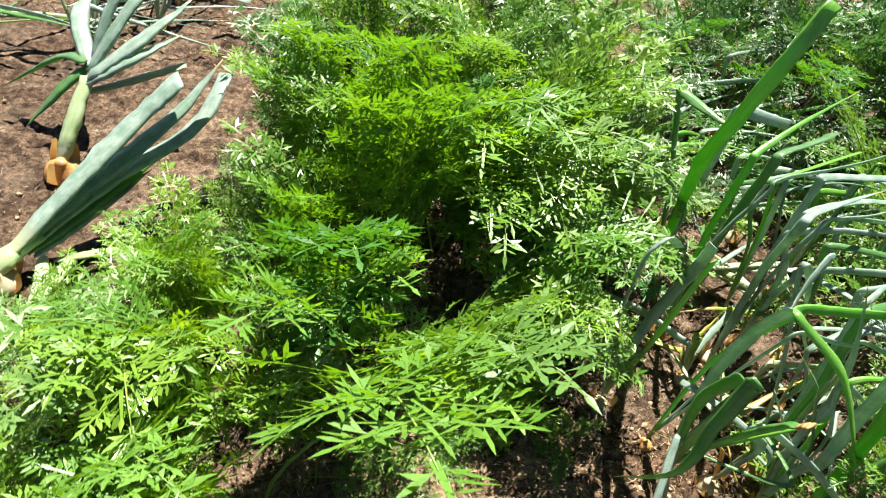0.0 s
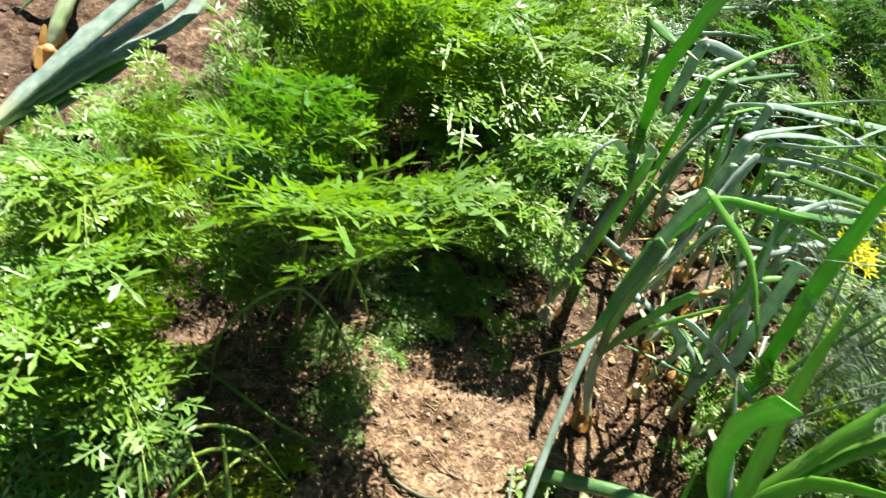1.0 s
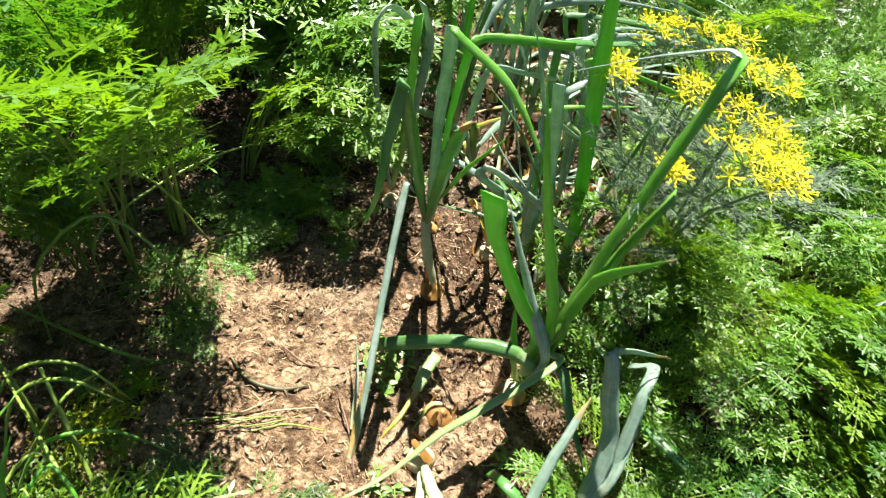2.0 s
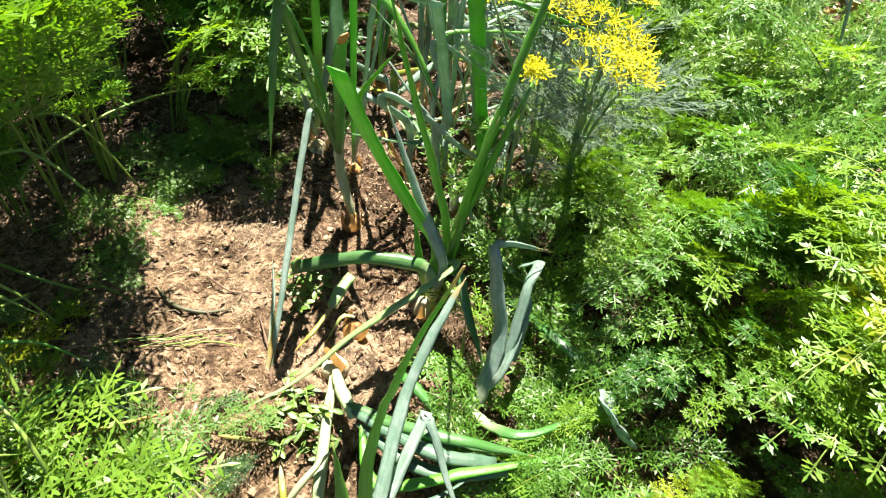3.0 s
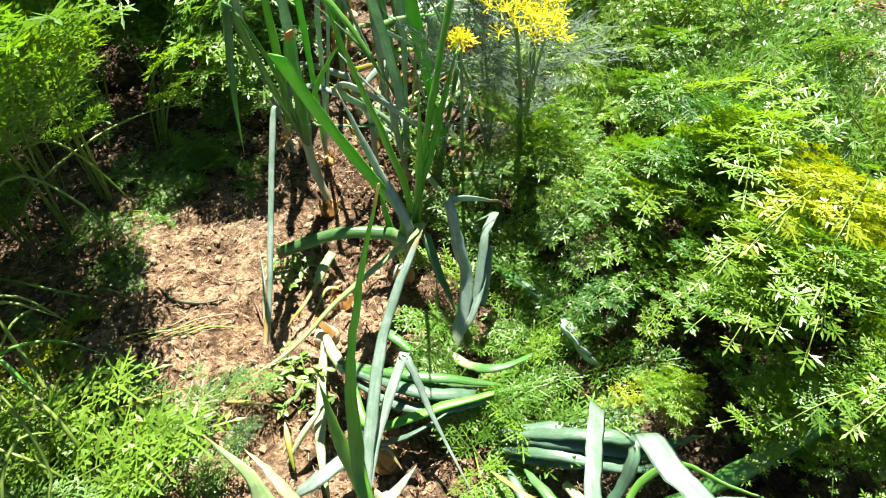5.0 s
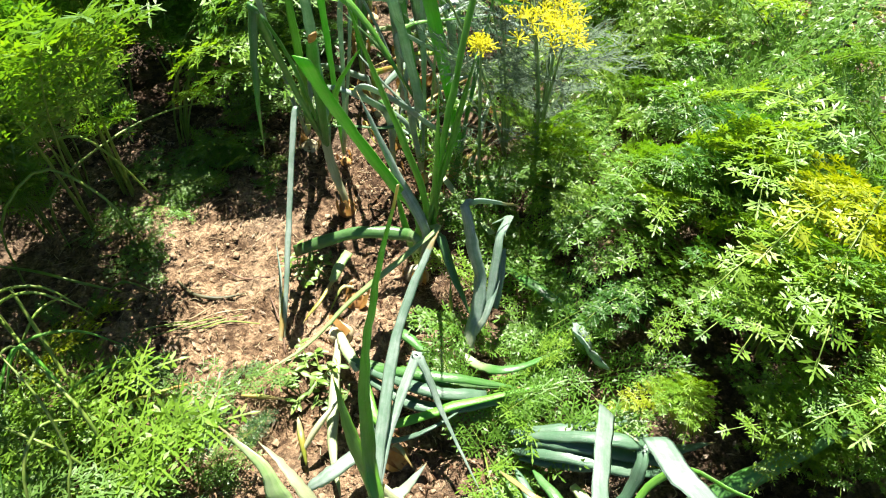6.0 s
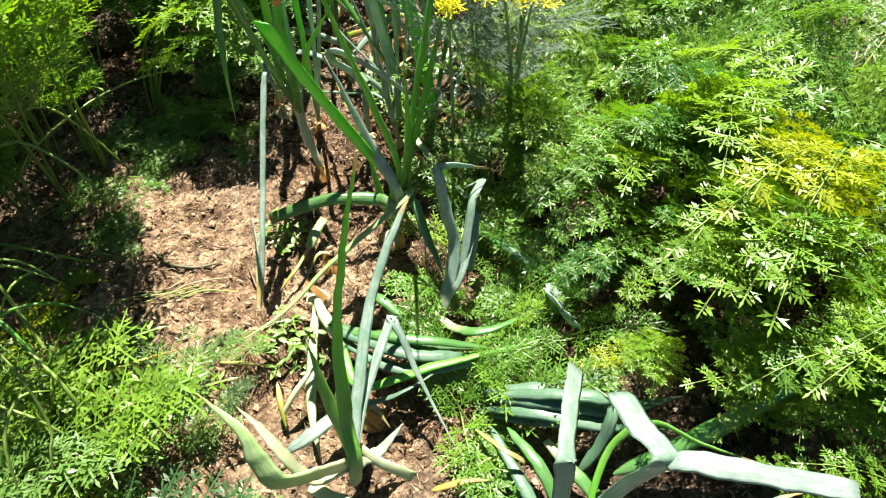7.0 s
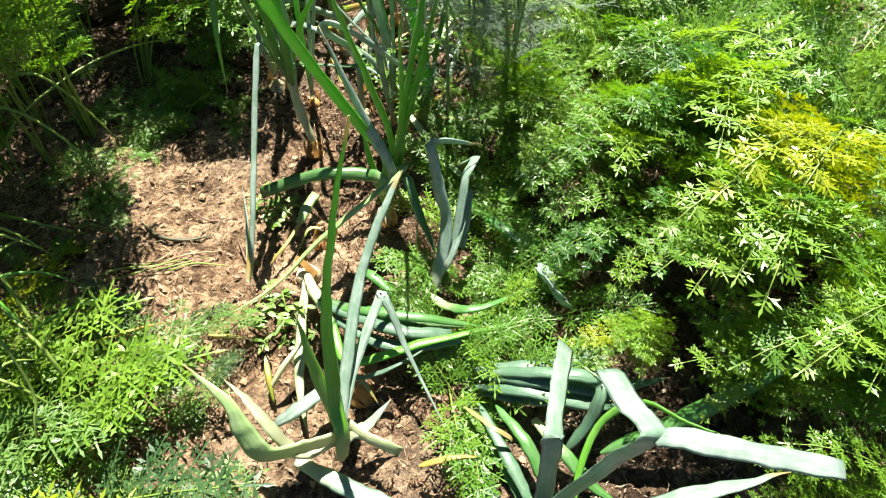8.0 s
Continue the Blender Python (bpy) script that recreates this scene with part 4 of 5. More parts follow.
onion(0.300, 0.218, "fallen onion with a white bulb and long leaves lying flat", [
    (ONION_WHITE, 0.014, "cut", 0.8, (), ((0.302, 0.20, 0.025), (0.310, 0.165, 0.035), (0.325, 0.130, 0.04))),
    (ONION, 0.015, "point", 0.6, (), ((0.313, 0.148, 0.040), (0.406, 0.095, 0.050), (0.507, 0.078, 0.030))),
    (ONION_TEAL_SHADE, 0.015, "cut", 0.6, (), ((0.318, 0.140, 0.040), (0.404, 0.074, 0.060), (0.469, 0.066, 0.045))),
    (ONION, 0.013, "point", 0.6, (), ((0.320, 0.135, 0.040), (0.419, 0.088, 0.065), (0.520, 0.074, 0.030))),
    (ONION_TEAL_SHADE, 0.015, "cut", 0.6, (), ((0.325, 0.125, 0.035), (0.401, 0.061, 0.045), (0.509, 0.059, 0.045))),
    (ONION_YOUNG, 0.013, "point", 0.6, (), ((0.33, 0.12, 0.04), (0.346, 0.054, 0.040), (0.440, 0.052, 0.060), (0.592, 0.075, 0.035))),
    (ONION_TEAL_SHADE, 0.013, "thin", 0.6, (), ((0.33, 0.11, 0.03), (0.345, 0.039, 0.035), (0.398, 0.028, 0.060), (0.455, 0.061, 0.050))),
] + [
    (ONION_PALE, 0.012, "point", 0.5, (), ((0.30, 0.20, 0.02), (0.292, 0.12, 0.03), (0.285, 0.04, 0.03), (0.29, -0.02, 0.02))),
], (0.018, BULB, 60, 190), seed=61)

onion(0.324, 0.270, "brown-skinned onion bulb on dry soil", [
    (ONION_YELLOW, 0.008, "thin", 0.6, (), ((0.325, 0.27, 0.03), (0.31, 0.262, 0.04), (0.29, 0.24, 0.02))),
], (0.016, BULB_ORANGE, 20, 90), seed=71)

onion(0.324, 0.340, "withered onion with a pale dried neck", [
    (ONION_PALE, 0.014, "cut", 0.6, (), ((0.295, 0.290, 0.022), (0.301, 0.299, 0.025), (0.312, 0.318, 0.03), (0.324, 0.334, 0.032))),
    (ONION_YELLOW, 0.008, "thin", 0.6, (), ((0.306, 0.305, 0.025), (0.279, 0.261, 0.022), (0.262, 0.243, 0.018), (0.252, 0.233, 0.012))),
], None, seed=81)

onion(0.222, 0.219, "single leaning onion stalk with a bent tip", [
    (ONION_BLUE, 0.008, "cut", 0.6, (0.86,), ((0.221, 0.214, -0.012), (0.238, 0.274, 0.050), (0.257, 0.361, 0.120), (0.275, 0.430, 0.185), (0.283, 0.452, 0.205), (0.290, 0.455, 0.190))),
    (ONION_YELLOW, 0.009, "thin", 0.6, (), ((0.220, 0.219, 0.000), (0.230, 0.258, 0.03), (0.24, 0.30, 0.06))),
    (ONION_BLUE, 0.006, "thin", 0.5, (), ((0.222, 0.25, 0.01), (0.228, 0.30, 0.04), (0.226, 0.345, 0.06))),
], None, seed=91)

onion(0.326, 0.455, "leaning onion with orange husk, broken tips and hanging blade", [
    (ONION_WHITE, 0.015, "cut", 0.8, (), ((0.326, 0.455, 0.02), (0.314, 0.475, 0.075), (0.310, 0.485, 0.14))),
    (ONION, 0.013, "point", 0.5, (0.55,), ((0.312, 0.482, 0.10), (0.292, 0.445, 0.22), (0.271, 0.39, 0.37), (0.268, 0.386, 0.375), (0.258, 0.381, 0.33), (0.248, 0.376, 0.26), (0.229, 0.430, 0.150))),
    (ONION, 0.011, "cut", 0.4, (), ((0.312, 0.482, 0.10), (0.294, 0.470, 0.24), (0.276, 0.415, 0.350), (0.270, 0.392, 0.372))),
    (ONION, 0.013, "cut", 0.6, (), ((0.311, 0.482, 0.10), (0.316, 0.450, 0.200), (0.322, 0.400, 0.315), (0.326, 0.386, 0.338))),
    (HUSK, 0.011, "cut", 0.5, (), ((0.3255, 0.388, 0.335), (0.3265, 0.383, 0.343), (0.328, 0.379, 0.350))),
    (ONION_BLUE, 0.012, "cut", 0.4, (), ((0.316, 0.50, 0.10), (0.318, 0.510, 0.24), (0.319, 0.493, 0.330), (0.316, 0.460, 0.398))),
    (ONION_YOUNG, 0.010, "point", 0.55, (0.04,), ((0.316, 0.461, 0.398), (0.324, 0.450, 0.392), (0.373, 0.441, 0.350), (0.410, 0.428, 0.290), (0.435, 0.410, 0.233))),
    (ONION_YOUNG, 0.010, "point", 0.55, (), ((0.322, 0.47, 0.16), (0.345, 0.44, 0.24), (0.385, 0.42, 0.31))),
], (0.016, BULB_ORANGE, 15, 160), seed=101)

onion(0.52, 0.50, "onion with one tall straight blade", [
    (ONION_YOUNG, 0.017, "point", 0.55, (), ((0.515, 0.50, 0.02), (0.508, 0.491, 0.120), (0.479, 0.478, 0.300), (0.460, 0.463, 0.430), (0.452, 0.455, 0.49))),
    (ONION, 0.013, "point", 0.55, (), ((0.515, 0.50, 0.02), (0.525, 0.49, 0.120), (0.545, 0.47, 0.26), (0.56, 0.46, 0.36))),
], (0.018, BULB, 10, 0), seed=105)

onion(0.385, 0.93, "onion with one broad green blade held high", [
    (ONION_YOUNG, 0.016, "cut", 0.35, (), ((0.385, 0.93, 0.03), (0.372, 0.895, 0.15), (0.345, 0.830, 0.26), (0.322, 0.767, 0.35), (0.324, 0.730, 0.428), (0.339, 0.719, 0.50), (0.366, 0.734, 0.56))),
    (ONION, 0.016, "point", 0.5, (0.7,), ((0.39, 0.93, 0.03), (0.36, 0.95, 0.20), (0.33, 0.965, 0.33), (0.335, 0.955, 0.335), (0.363, 0.904, 0.335), (0.397, 0.873, 0.33))),
    (ONION_BLUE, 0.016, "cut", 0.5, (0.55,), ((0.39, 0.93, 0.03), (0.40, 0.93, 0.20), (0.408, 0.93, 0.32), (0.415, 0.932, 0.332), (0.465, 0.943, 0.32), (0.521, 0.989, 0.29))),
], (0.02, BULB, 10, 0), seed=107)

onion(0.27, 0.635, "small onion with two broken upright blades", [
    (ONION_BLUE, 0.012, "cut", 0.5, (0.8,), ((0.27, 0.635, 0.02), (0.252, 0.642, 0.14), (0.244, 0.625, 0.28), (0.25, 0.622, 0.312), (0.264, 0.628, 0.322), (0.285, 0.644, 0.298))),
    (ONION_BLUE, 0.013, "cut", 0.45, (), ((0.272, 0.638, 0.02), (0.300, 0.665, 0.15), (0.312, 0.640, 0.27), (0.297, 0.597, 0.345))),
    (ONION_YOUNG, 0.012, "cut", 0.5, (), ((0.272, 0.638, 0.02), (0.285, 0.61, 0.15), (0.292, 0.572, 0.345))),
], (0.017, BULB, 10, 0), seed=108)

onion(0.53, -0.20, "large onion with broad flattened leaves kinked over", [
    (ONION_BLUE, 0.017, "cut", 0.25, (0.56,), ((0.510, -0.190, 0.02), (0.506, -0.170, 0.100), (0.510, -0.150, 0.170), (0.511, -0.140, 0.208), (0.513, -0.135, 0.213), (0.529, -0.099, 0.200), (0.561, -0.036, 0.165)), (0.1, -1, 0.9)),
    (ONION_BLUE, 0.020, "cut", 0.22, (0.62,), ((0.50, -0.19, 0.03), (0.503, -0.176, 0.120), (0.531, -0.173, 0.200), (0.553, -0.173, 0.250), (0.564, -0.175, 0.284), (0.560, -0.143, 0.270), (0.563, -0.104, 0.245))),
    (ONION_BLUE, 0.0145, "cut", 0.26, (0.05,), ((0.564, -0.175, 0.276), (0.579, -0.181, 0.285), (0.626, -0.198, 0.280), (0.689, -0.219, 0.270))),
    (ONION_YOUNG, 0.010, "thin", 0.5, (), ((0.53, -0.19, 0.02), (0.58, -0.10, 0.08), (0.626, -0.087, 0.120), (0.657, -0.123, 0.140), (0.695, -0.154, 0.150))),
] + [
    (ONION_BLUE, 0.019, "point", 0.25, (), ((0.53, -0.20, 0.03), (0.55, -0.21, 0.14), (0.572, -0.203, 0.200), (0.625, -0.203, 0.220), (0.684, -0.200, 0.215))),
], (0.024, BULB, 10, 0), seed=111)

onion(0.58, -0.03, "fallen onion leaves lying across one another", [
    (ONION_TEAL_SHADE, 0.017, "point", 0.5, (), ((0.485, 0.020, 0.035), (0.540, 0.000, 0.060), (0.592, -0.003, 0.060), (0.635, 0.015, 0.040))),
    (ONION_TEAL_SHADE, 0.020, "point", 0.5, (), ((0.490, 0.008, 0.040), (0.552, -0.023, 0.070), (0.612, -0.043, 0.060), (0.670, -0.058, 0.040))),
    (ONION_TEAL_SHADE, 0.018, "point", 0.5, (), ((0.485, 0.001, 0.030), (0.533, -0.027, 0.060), (0.595, -0.055, 0.060), (0.688, -0.069, 0.030))),
    (ONION_TEAL_SHADE, 0.017, "point", 0.5, (), ((0.490, -0.010, 0.030), (0.563, -0.038, 0.050), (0.638, -0.043, 0.060), (0.707, -0.034, 0.040))),
    (ONION_TEAL_SHADE, 0.015, "point", 0.5, (), ((0.500, 0.006, 0.050), (0.563, -0.025, 0.085), (0.617, -0.041, 0.080), (0.650, -0.045, 0.050))),
    (ONION_TEAL_SHADE, 0.013, "point", 0.5, (), ((0.483, -0.020, 0.030), (0.497, -0.079, 0.035), (0.510, -0.125, 0.030), (0.515, -0.170, 0.020))),
] + [
    (ONION, 0.012, "point", 0.5, (), ((0.471, -0.020, 0.020), (0.487, -0.074, 0.025), (0.500, -0.107, 0.020), (0.505, -0.150, 0.015))),
    (ONION, 0.013, "point", 0.5, (), ((0.500, -0.030, 0.040), (0.520, -0.080, 0.050), (0.535, -0.130, 0.030), (0.55, -0.19, 0.02))),
    (ONION_TEAL_SHADE, 0.011, "point", 0.5, (), ((0.455, -0.030, 0.020), (0.468, -0.080, 0.030), (0.480, -0.130, 0.020), (0.485, -0.18, 0.015))),
    (ONION, 0.014, "point", 0.5, (), ((0.540, -0.050, 0.030), (0.556, -0.090, 0.040), (0.580, -0.130, 0.030), (0.61, -0.16, 0.02))),
    (ONION_TEAL_SHADE, 0.012, "cut", 0.4, (), ((0.566, -0.088, 0.020), (0.591, -0.073, 0.050), (0.605, -0.056, 0.080), (0.616, -0.028, 0.080))),
    (ONION, 0.018, "point", 0.6, (), ((0.600, -0.100, 0.030), (0.668, -0.098, 0.070), (0.736, -0.092, 0.120), (0.801, -0.087, 0.160))),
] + [
    (ONION_DRY, 0.007, "thin", 0.15, (), ((0.465, -0.025, 0.040), (0.487, -0.061, 0.060), (0.506, -0.076, 0.050), (0.490, -0.081, 0.030), (0.467, -0.074, 0.030))),
    (ONION_YELLOW, 0.009, "thin", 0.3, (), ((0.405, -0.078, 0.030), (0.441, -0.081, 0.045), (0.471, -0.084, 0.040))),
], None, seed=121)

onion(0.60, 0.12, "crumpled grey-green onion leaf among carrot fronds", [
    (ONION_BLUE, 0.036, "cut", 0.14, (0.2, 0.45, 0.7), ((0.606, 0.122, 0.06), (0.590, 0.098, 0.080), (0.598, 0.080, 0.075), (0.608, 0.070, 0.060)), (0.2, -0.5, 1)),
    (ONION, 0.014, "point", 0.6, (), ((0.52, 0.29, 0.03), (0.569, 0.192, 0.060), (0.646, 0.105, 0.040))),
], None, seed=131)


def wild_onion(x, y, seed, way, count=6, rise=0.3, length=0.34, group="middle onion row", label="", mats=(0, 0, 1, 1, 2), bulb=True, spread=60):
    """An onion whose leaves lean or lie towards way (degrees from east), each with its own bend."""
    rng = random.Random(seed)
    pool = (ONION, ONION_BLUE, ONION_YOUNG, ONION_PALE, ONION_YELLOW)
    leaves = []
    z = gz(x, y)
    for i in range(count):
        a = radians(way + rng.uniform(-spread, spread))
        l = length * rng.uniform(0.7, 1.15)
        up = rise * rng.uniform(0.5, 1.3)
        d = Vector((math.cos(a), math.sin(a), 0))
        s = Vector((-d.y, d.x, 0))
        foot = Vector((x, y, z + 0.02))
        kink = ()
        if up > 0.55 and rng.random() < 0.6:
            lean = rng.uniform(0.25, 0.6)
            top = foot + (d * lean + Vector((0, 0, 1))).normalized() * l + s * rng.uniform(-0.04, 0.04)
            pts = [foot, foot.lerp(top, 0.3) - d * 0.008, foot.lerp(top, 0.7) - d * 0.006, top]
            if rng.random() < 0.3:
                pts.append(top + d * rng.uniform(0.03, 0.09) - Vector((0, 0, rng.uniform(0.04, 0.1))))
                kink = (0.76,)
        else:
            rise_l = l * rng.uniform(0.12, 0.2 + 0.35 * up)
            knee = foot + (d * rng.uniform(0.2, 0.9) + Vector((0, 0, 1))).normalized() * rise_l
            turn = radians(rng.uniform(-45, 45))
            e = d * math.cos(turn) + s * math.sin(turn)
            end = knee + e * (l - rise_l)
            end.z = max(z + 0.012, knee.z - rng.uniform(0.2, 1.0) * knee.z + rng.uniform(-0.01, 0.05))
            mid = knee.lerp(end, 0.5) + Vector((0, 0, rng.uniform(-0.008, 0.012)))
            pts = [foot, foot.lerp(knee, 0.6), knee, knee.lerp(end, 0.06) - Vector((0, 0, 0.002)), mid, end]
            kink = (0.4,)
        mat = pool[rng.choice(mats)]
        leaves.append((mat, rng.uniform(0.007, 0.014), rng.choice(("point", "point", "cut")), 0.55, kink, pts))
    b = (rng.uniform(0.009, 0.013), rng.choice((BULB, BULB, BULB_ORANGE)), rng.uniform(0, 40), rng.uniform(0, 360)) if bulb else None
    return onion(x, y, label or "onion with bent hollow leaves leaning over", leaves, b, group, seed * 7)


def folded_onion(x, y, seed, leaves, label="onion with tall leaves folded over eastwards", group="middle onion row"):
    """An onion whose leaves rise from its neck to a knee and fold over along the given points."""
    rng = random.Random(seed)
    made = []
    for mat, width, tip, pts in leaves:
        k = Vector(pts[0])
        foot = Vector((x, y, gz(x, y) + 0.02))
        mid = foot.lerp(k, 0.5) + Vector((rng.uniform(-0.012, 0.012), rng.uniform(-0.012, 0.012), 0.03))
        way = (Vector(pts[1]) - k).normalized()
        made.append((mat, width * 0.64, tip, 0.5, (), [foot, mid, k - way * 0.012 - Vector((0, 0, 0.02)), k] + [Vector(p) for p in pts[1:]]))
    return onion(x, y, label, made, (rng.uniform(0.012, 0.017), rng.choice((BULB, BULB_ORANGE)), rng.uniform(0, 30), rng.uniform(0, 360)), group, seed)


folded_onion(0.52, 0.60, 626, [
    (ONION_BLUE, 0.015, "point", ((0.50, 0.60, 0.24), (0.58, 0.625, 0.25), (0.70, 0.66, 0.22))),
    (ONION_BLUE, 0.016, "cut", ((0.49, 0.62, 0.20), (0.57, 0.66, 0.22), (0.69, 0.73, 0.20))),
    (ONION_BLUE, 0.014, "point", ((0.52, 0.64, 0.28), (0.60, 0.66, 0.28), (0.74, 0.68, 0.24)))])
folded_onion(0.50, 0.78, 627, [
    (ONION_BLUE, 0.016, "point", ((0.48, 0.76, 0.26), (0.58, 0.765, 0.27), (0.72, 0.79, 0.24))),
    (ONION_BLUE, 0.015, "cut", ((0.50, 0.73, 0.22), (0.60, 0.735, 0.23), (0.71, 0.76, 0.21))),
    (ONION_TEAL_SHADE, 0.014, "point", ((0.47, 0.80, 0.30), (0.56, 0.83, 0.30), (0.70, 0.86, 0.26)))])
folded_onion(0.38, 0.79, 620, [
    (ONION_YOUNG, 0.015, "point", ((0.397, 0.795, 0.350), (0.465, 0.854, 0.370), (0.590, 0.984, 0.365))),
    (ONION, 0.022, "cut", ((0.431, 0.806, 0.345), (0.498, 0.860, 0.340), (0.552, 0.921, 0.325))),
    (ONION_BLUE, 0.014, "point", ((0.427, 0.774, 0.325), (0.567, 0.876, 0.300), (0.767, 1.024, 0.270), (0.88, 1.11, 0.20)))])
folded_onion(0.45, 0.74, 621, [
    (ONION_BLUE, 0.016, "cut", ((0.486, 0.780, 0.335), (0.613, 0.856, 0.300), (0.748, 0.938, 0.265))),
    (ONION_BLUE, 0.017, "point", ((0.437, 0.692, 0.335), (0.499, 0.737, 0.332), (0.574, 0.789, 0.325))),
    (ONION_BLUE, 0.014, "cut", ((0.471, 0.746, 0.305), (0.562, 0.805, 0.290), (0.640, 0.845, 0.270))),
    (ONION_BLUE, 0.016, "point", ((0.474, 0.715, 0.315), (0.553, 0.760, 0.300), (0.724, 0.885, 0.260), (0.843, 0.961, 0.20)))])
folded_onion(0.33, 0.58, 622, [
    (ONION_YOUNG, 0.015, "cut", ((0.351, 0.500, 0.362), (0.400, 0.512, 0.355), (0.463, 0.538, 0.335))),
    (ONION_BLUE, 0.012, "cut", ((0.372, 0.507, 0.325), (0.406, 0.505, 0.320), (0.445, 0.518, 0.305))),
    (ONION_BLUE, 0.016, "point", ((0.378, 0.545, 0.385), (0.358, 0.522, 0.362), (0.338, 0.490, 0.335)))])
folded_onion(0.455, 0.50, 623, [
    (ONION_BLUE, 0.020, "cut", ((0.450, 0.466, 0.20), (0.438, 0.458, 0.280), (0.425, 0.445, 0.350))),
    (ONION_BLUE, 0.018, "point", ((0.440, 0.50, 0.25), (0.420, 0.497, 0.327), (0.398, 0.511, 0.400))),
    (ONION, 0.013, "point", ((0.445, 0.488, 0.18), (0.413, 0.482, 0.250), (0.385, 0.465, 0.300), (0.357, 0.476, 0.330))),
    (ONION_BLUE, 0.012, "cut", ((0.446, 0.497, 0.14), (0.406, 0.494, 0.200), (0.378, 0.497, 0.245))),
    (ONION_YOUNG, 0.010, "point", ((0.447, 0.496, 0.282), (0.492, 0.505, 0.280), (0.591, 0.543, 0.255))),
    (ONION_BLUE, 0.010, "point", ((0.440, 0.493, 0.272), (0.499, 0.517, 0.220), (0.584, 0.546, 0.175)))], "onion with crossed pale blue-green leaves")
folded_onion(0.47, 0.56, 624, [
    (ONION, 0.014, "cut", ((0.455, 0.547, 0.332), (0.516, 0.587, 0.310), (0.600, 0.636, 0.285))),
    (ONION_BLUE, 0.014, "point", ((0.378, 0.563, 0.362), (0.416, 0.590, 0.300), (0.440, 0.607, 0.240))),
    (ONION_BLUE, 0.012, "point", ((0.49, 0.60, 0.30), (0.56, 0.66, 0.29), (0.66, 0.72, 0.25))),
    (ONION_PALE, 0.010, "point", ((0.50, 0.57, 0.20), (0.56, 0.58, 0.13), (0.61, 0.60, 0.05)))])
folded_onion(0.41, 0.53, 625, [
    (ONION_BLUE, 0.018, "cut", ((0.380, 0.474, 0.210), (0.426, 0.452, 0.190), (0.464, 0.436, 0.160), (0.496, 0.450, 0.125))),
    (ONION, 0.011, "point", ((0.402, 0.50, 0.165), (0.417, 0.443, 0.162), (0.351, 0.456, 0.160), (0.281, 0.502, 0.140))),
    (ONION_BLUE, 0.012, "cut", ((0.43, 0.51, 0.12), (0.391, 0.513, 0.152), (0.346, 0.534, 0.170), (0.322, 0.564, 0.158))),
    (ONION_YELLOW, 0.011, "point", ((0.375, 0.50, 0.13), (0.385, 0.465, 0.115), (0.43, 0.455, 0.09)))], "onion with leaves fallen across one another")


def bent_onion(x, y, seed, way, count=4, knee=0.28, reach=0.30, group="middle onion row", label="onion with tall leaves bent over and lying eastwards", spread=35):
    """An onion whose leaves stand to a knee and then lie over towards way (degrees from east)."""
    rng = random.Random(seed)
    leaves = []
    for i in range(count):
        a = radians(way + rng.uniform(-spread, spread))
        d = Vector((math.cos(a), math.sin(a), 0))
        foot = Vector((x, y, gz(x, y) + 0.02))
        k = foot + Vector((rng.uniform(-0.05, 0.05), rng.uniform(-0.05, 0.05), knee * rng.uniform(0.45, 1.1)))
        end = k + d * reach * rng.uniform(0.6, 1.15)
        end.z = max(0.02, k.z * rng.uniform(0.45, 1.0))
        pts = [foot, foot.lerp(k, 0.55) + Vector((0, 0, 0.015)), k - d * 0.012 - Vector((0, 0, 0.015)), k + d * 0.006, k.lerp(end, 0.5) + Vector((0, 0, rng.uniform(0, 0.02))), end]
        leaves.append((rng.choice((ONION, ONION_BLUE, ONION_BLUE, ONION_YOUNG)), rng.uniform(0.006, 0.011), rng.choice(("point", "point", "cut")), 0.5, (), pts))
    return onion(x, y, label, leaves, (rng.uniform(0.011, 0.016), rng.choice((BULB, BULB, BULB_ORANGE)), rng.uniform(0, 40), rng.uniform(0, 360)), group, seed * 7)


for i, (x, y, way) in enumerate([(0.53, 0.66, 20), (0.57, 0.78, 10), (0.50, 0.86, 30), (0.60, 0.92, 15), (0.48, 0.98, 25), (0.56, 1.06, 5), (0.42, 1.05, 40), (0.68, 0.86, 20), (0.72, 1.02, 10), (0.50, 1.16, 20), (0.44, 1.24, 60), (0.60, 1.22, 0)]):
    bent_onion(x, y, 640 + i, way, 3, 0.26 if y < 1 else 0.18)
for i in range(16):
    y = rng.uniform(1.3, 1.9)
    bent_onion(0.45 + 0.25 * (y - 0.9) + rng.uniform(-0.14, 0.2), y, 660 + i, rng.uniform(-30, 60), 3, 0.18, 0.3)
# withered low leaves under the tangle
for i, (x, y, way) in enumerate([(0.42, 0.60, 60), (0.50, 0.70, 20), (0.40, 0.70, 120), (0.47, 0.46, 20), (0.55, 0.84, 150), (0.46, 0.90, 40), (0.60, 0.66, 200), (0.64, 0.98, 60)]):
    wild_onion(x, y, 680 + i, way, 4, 0.25, 0.22, label="withered onion lying on the soil among fallen leaves", mats=(1, 3, 3, 4))
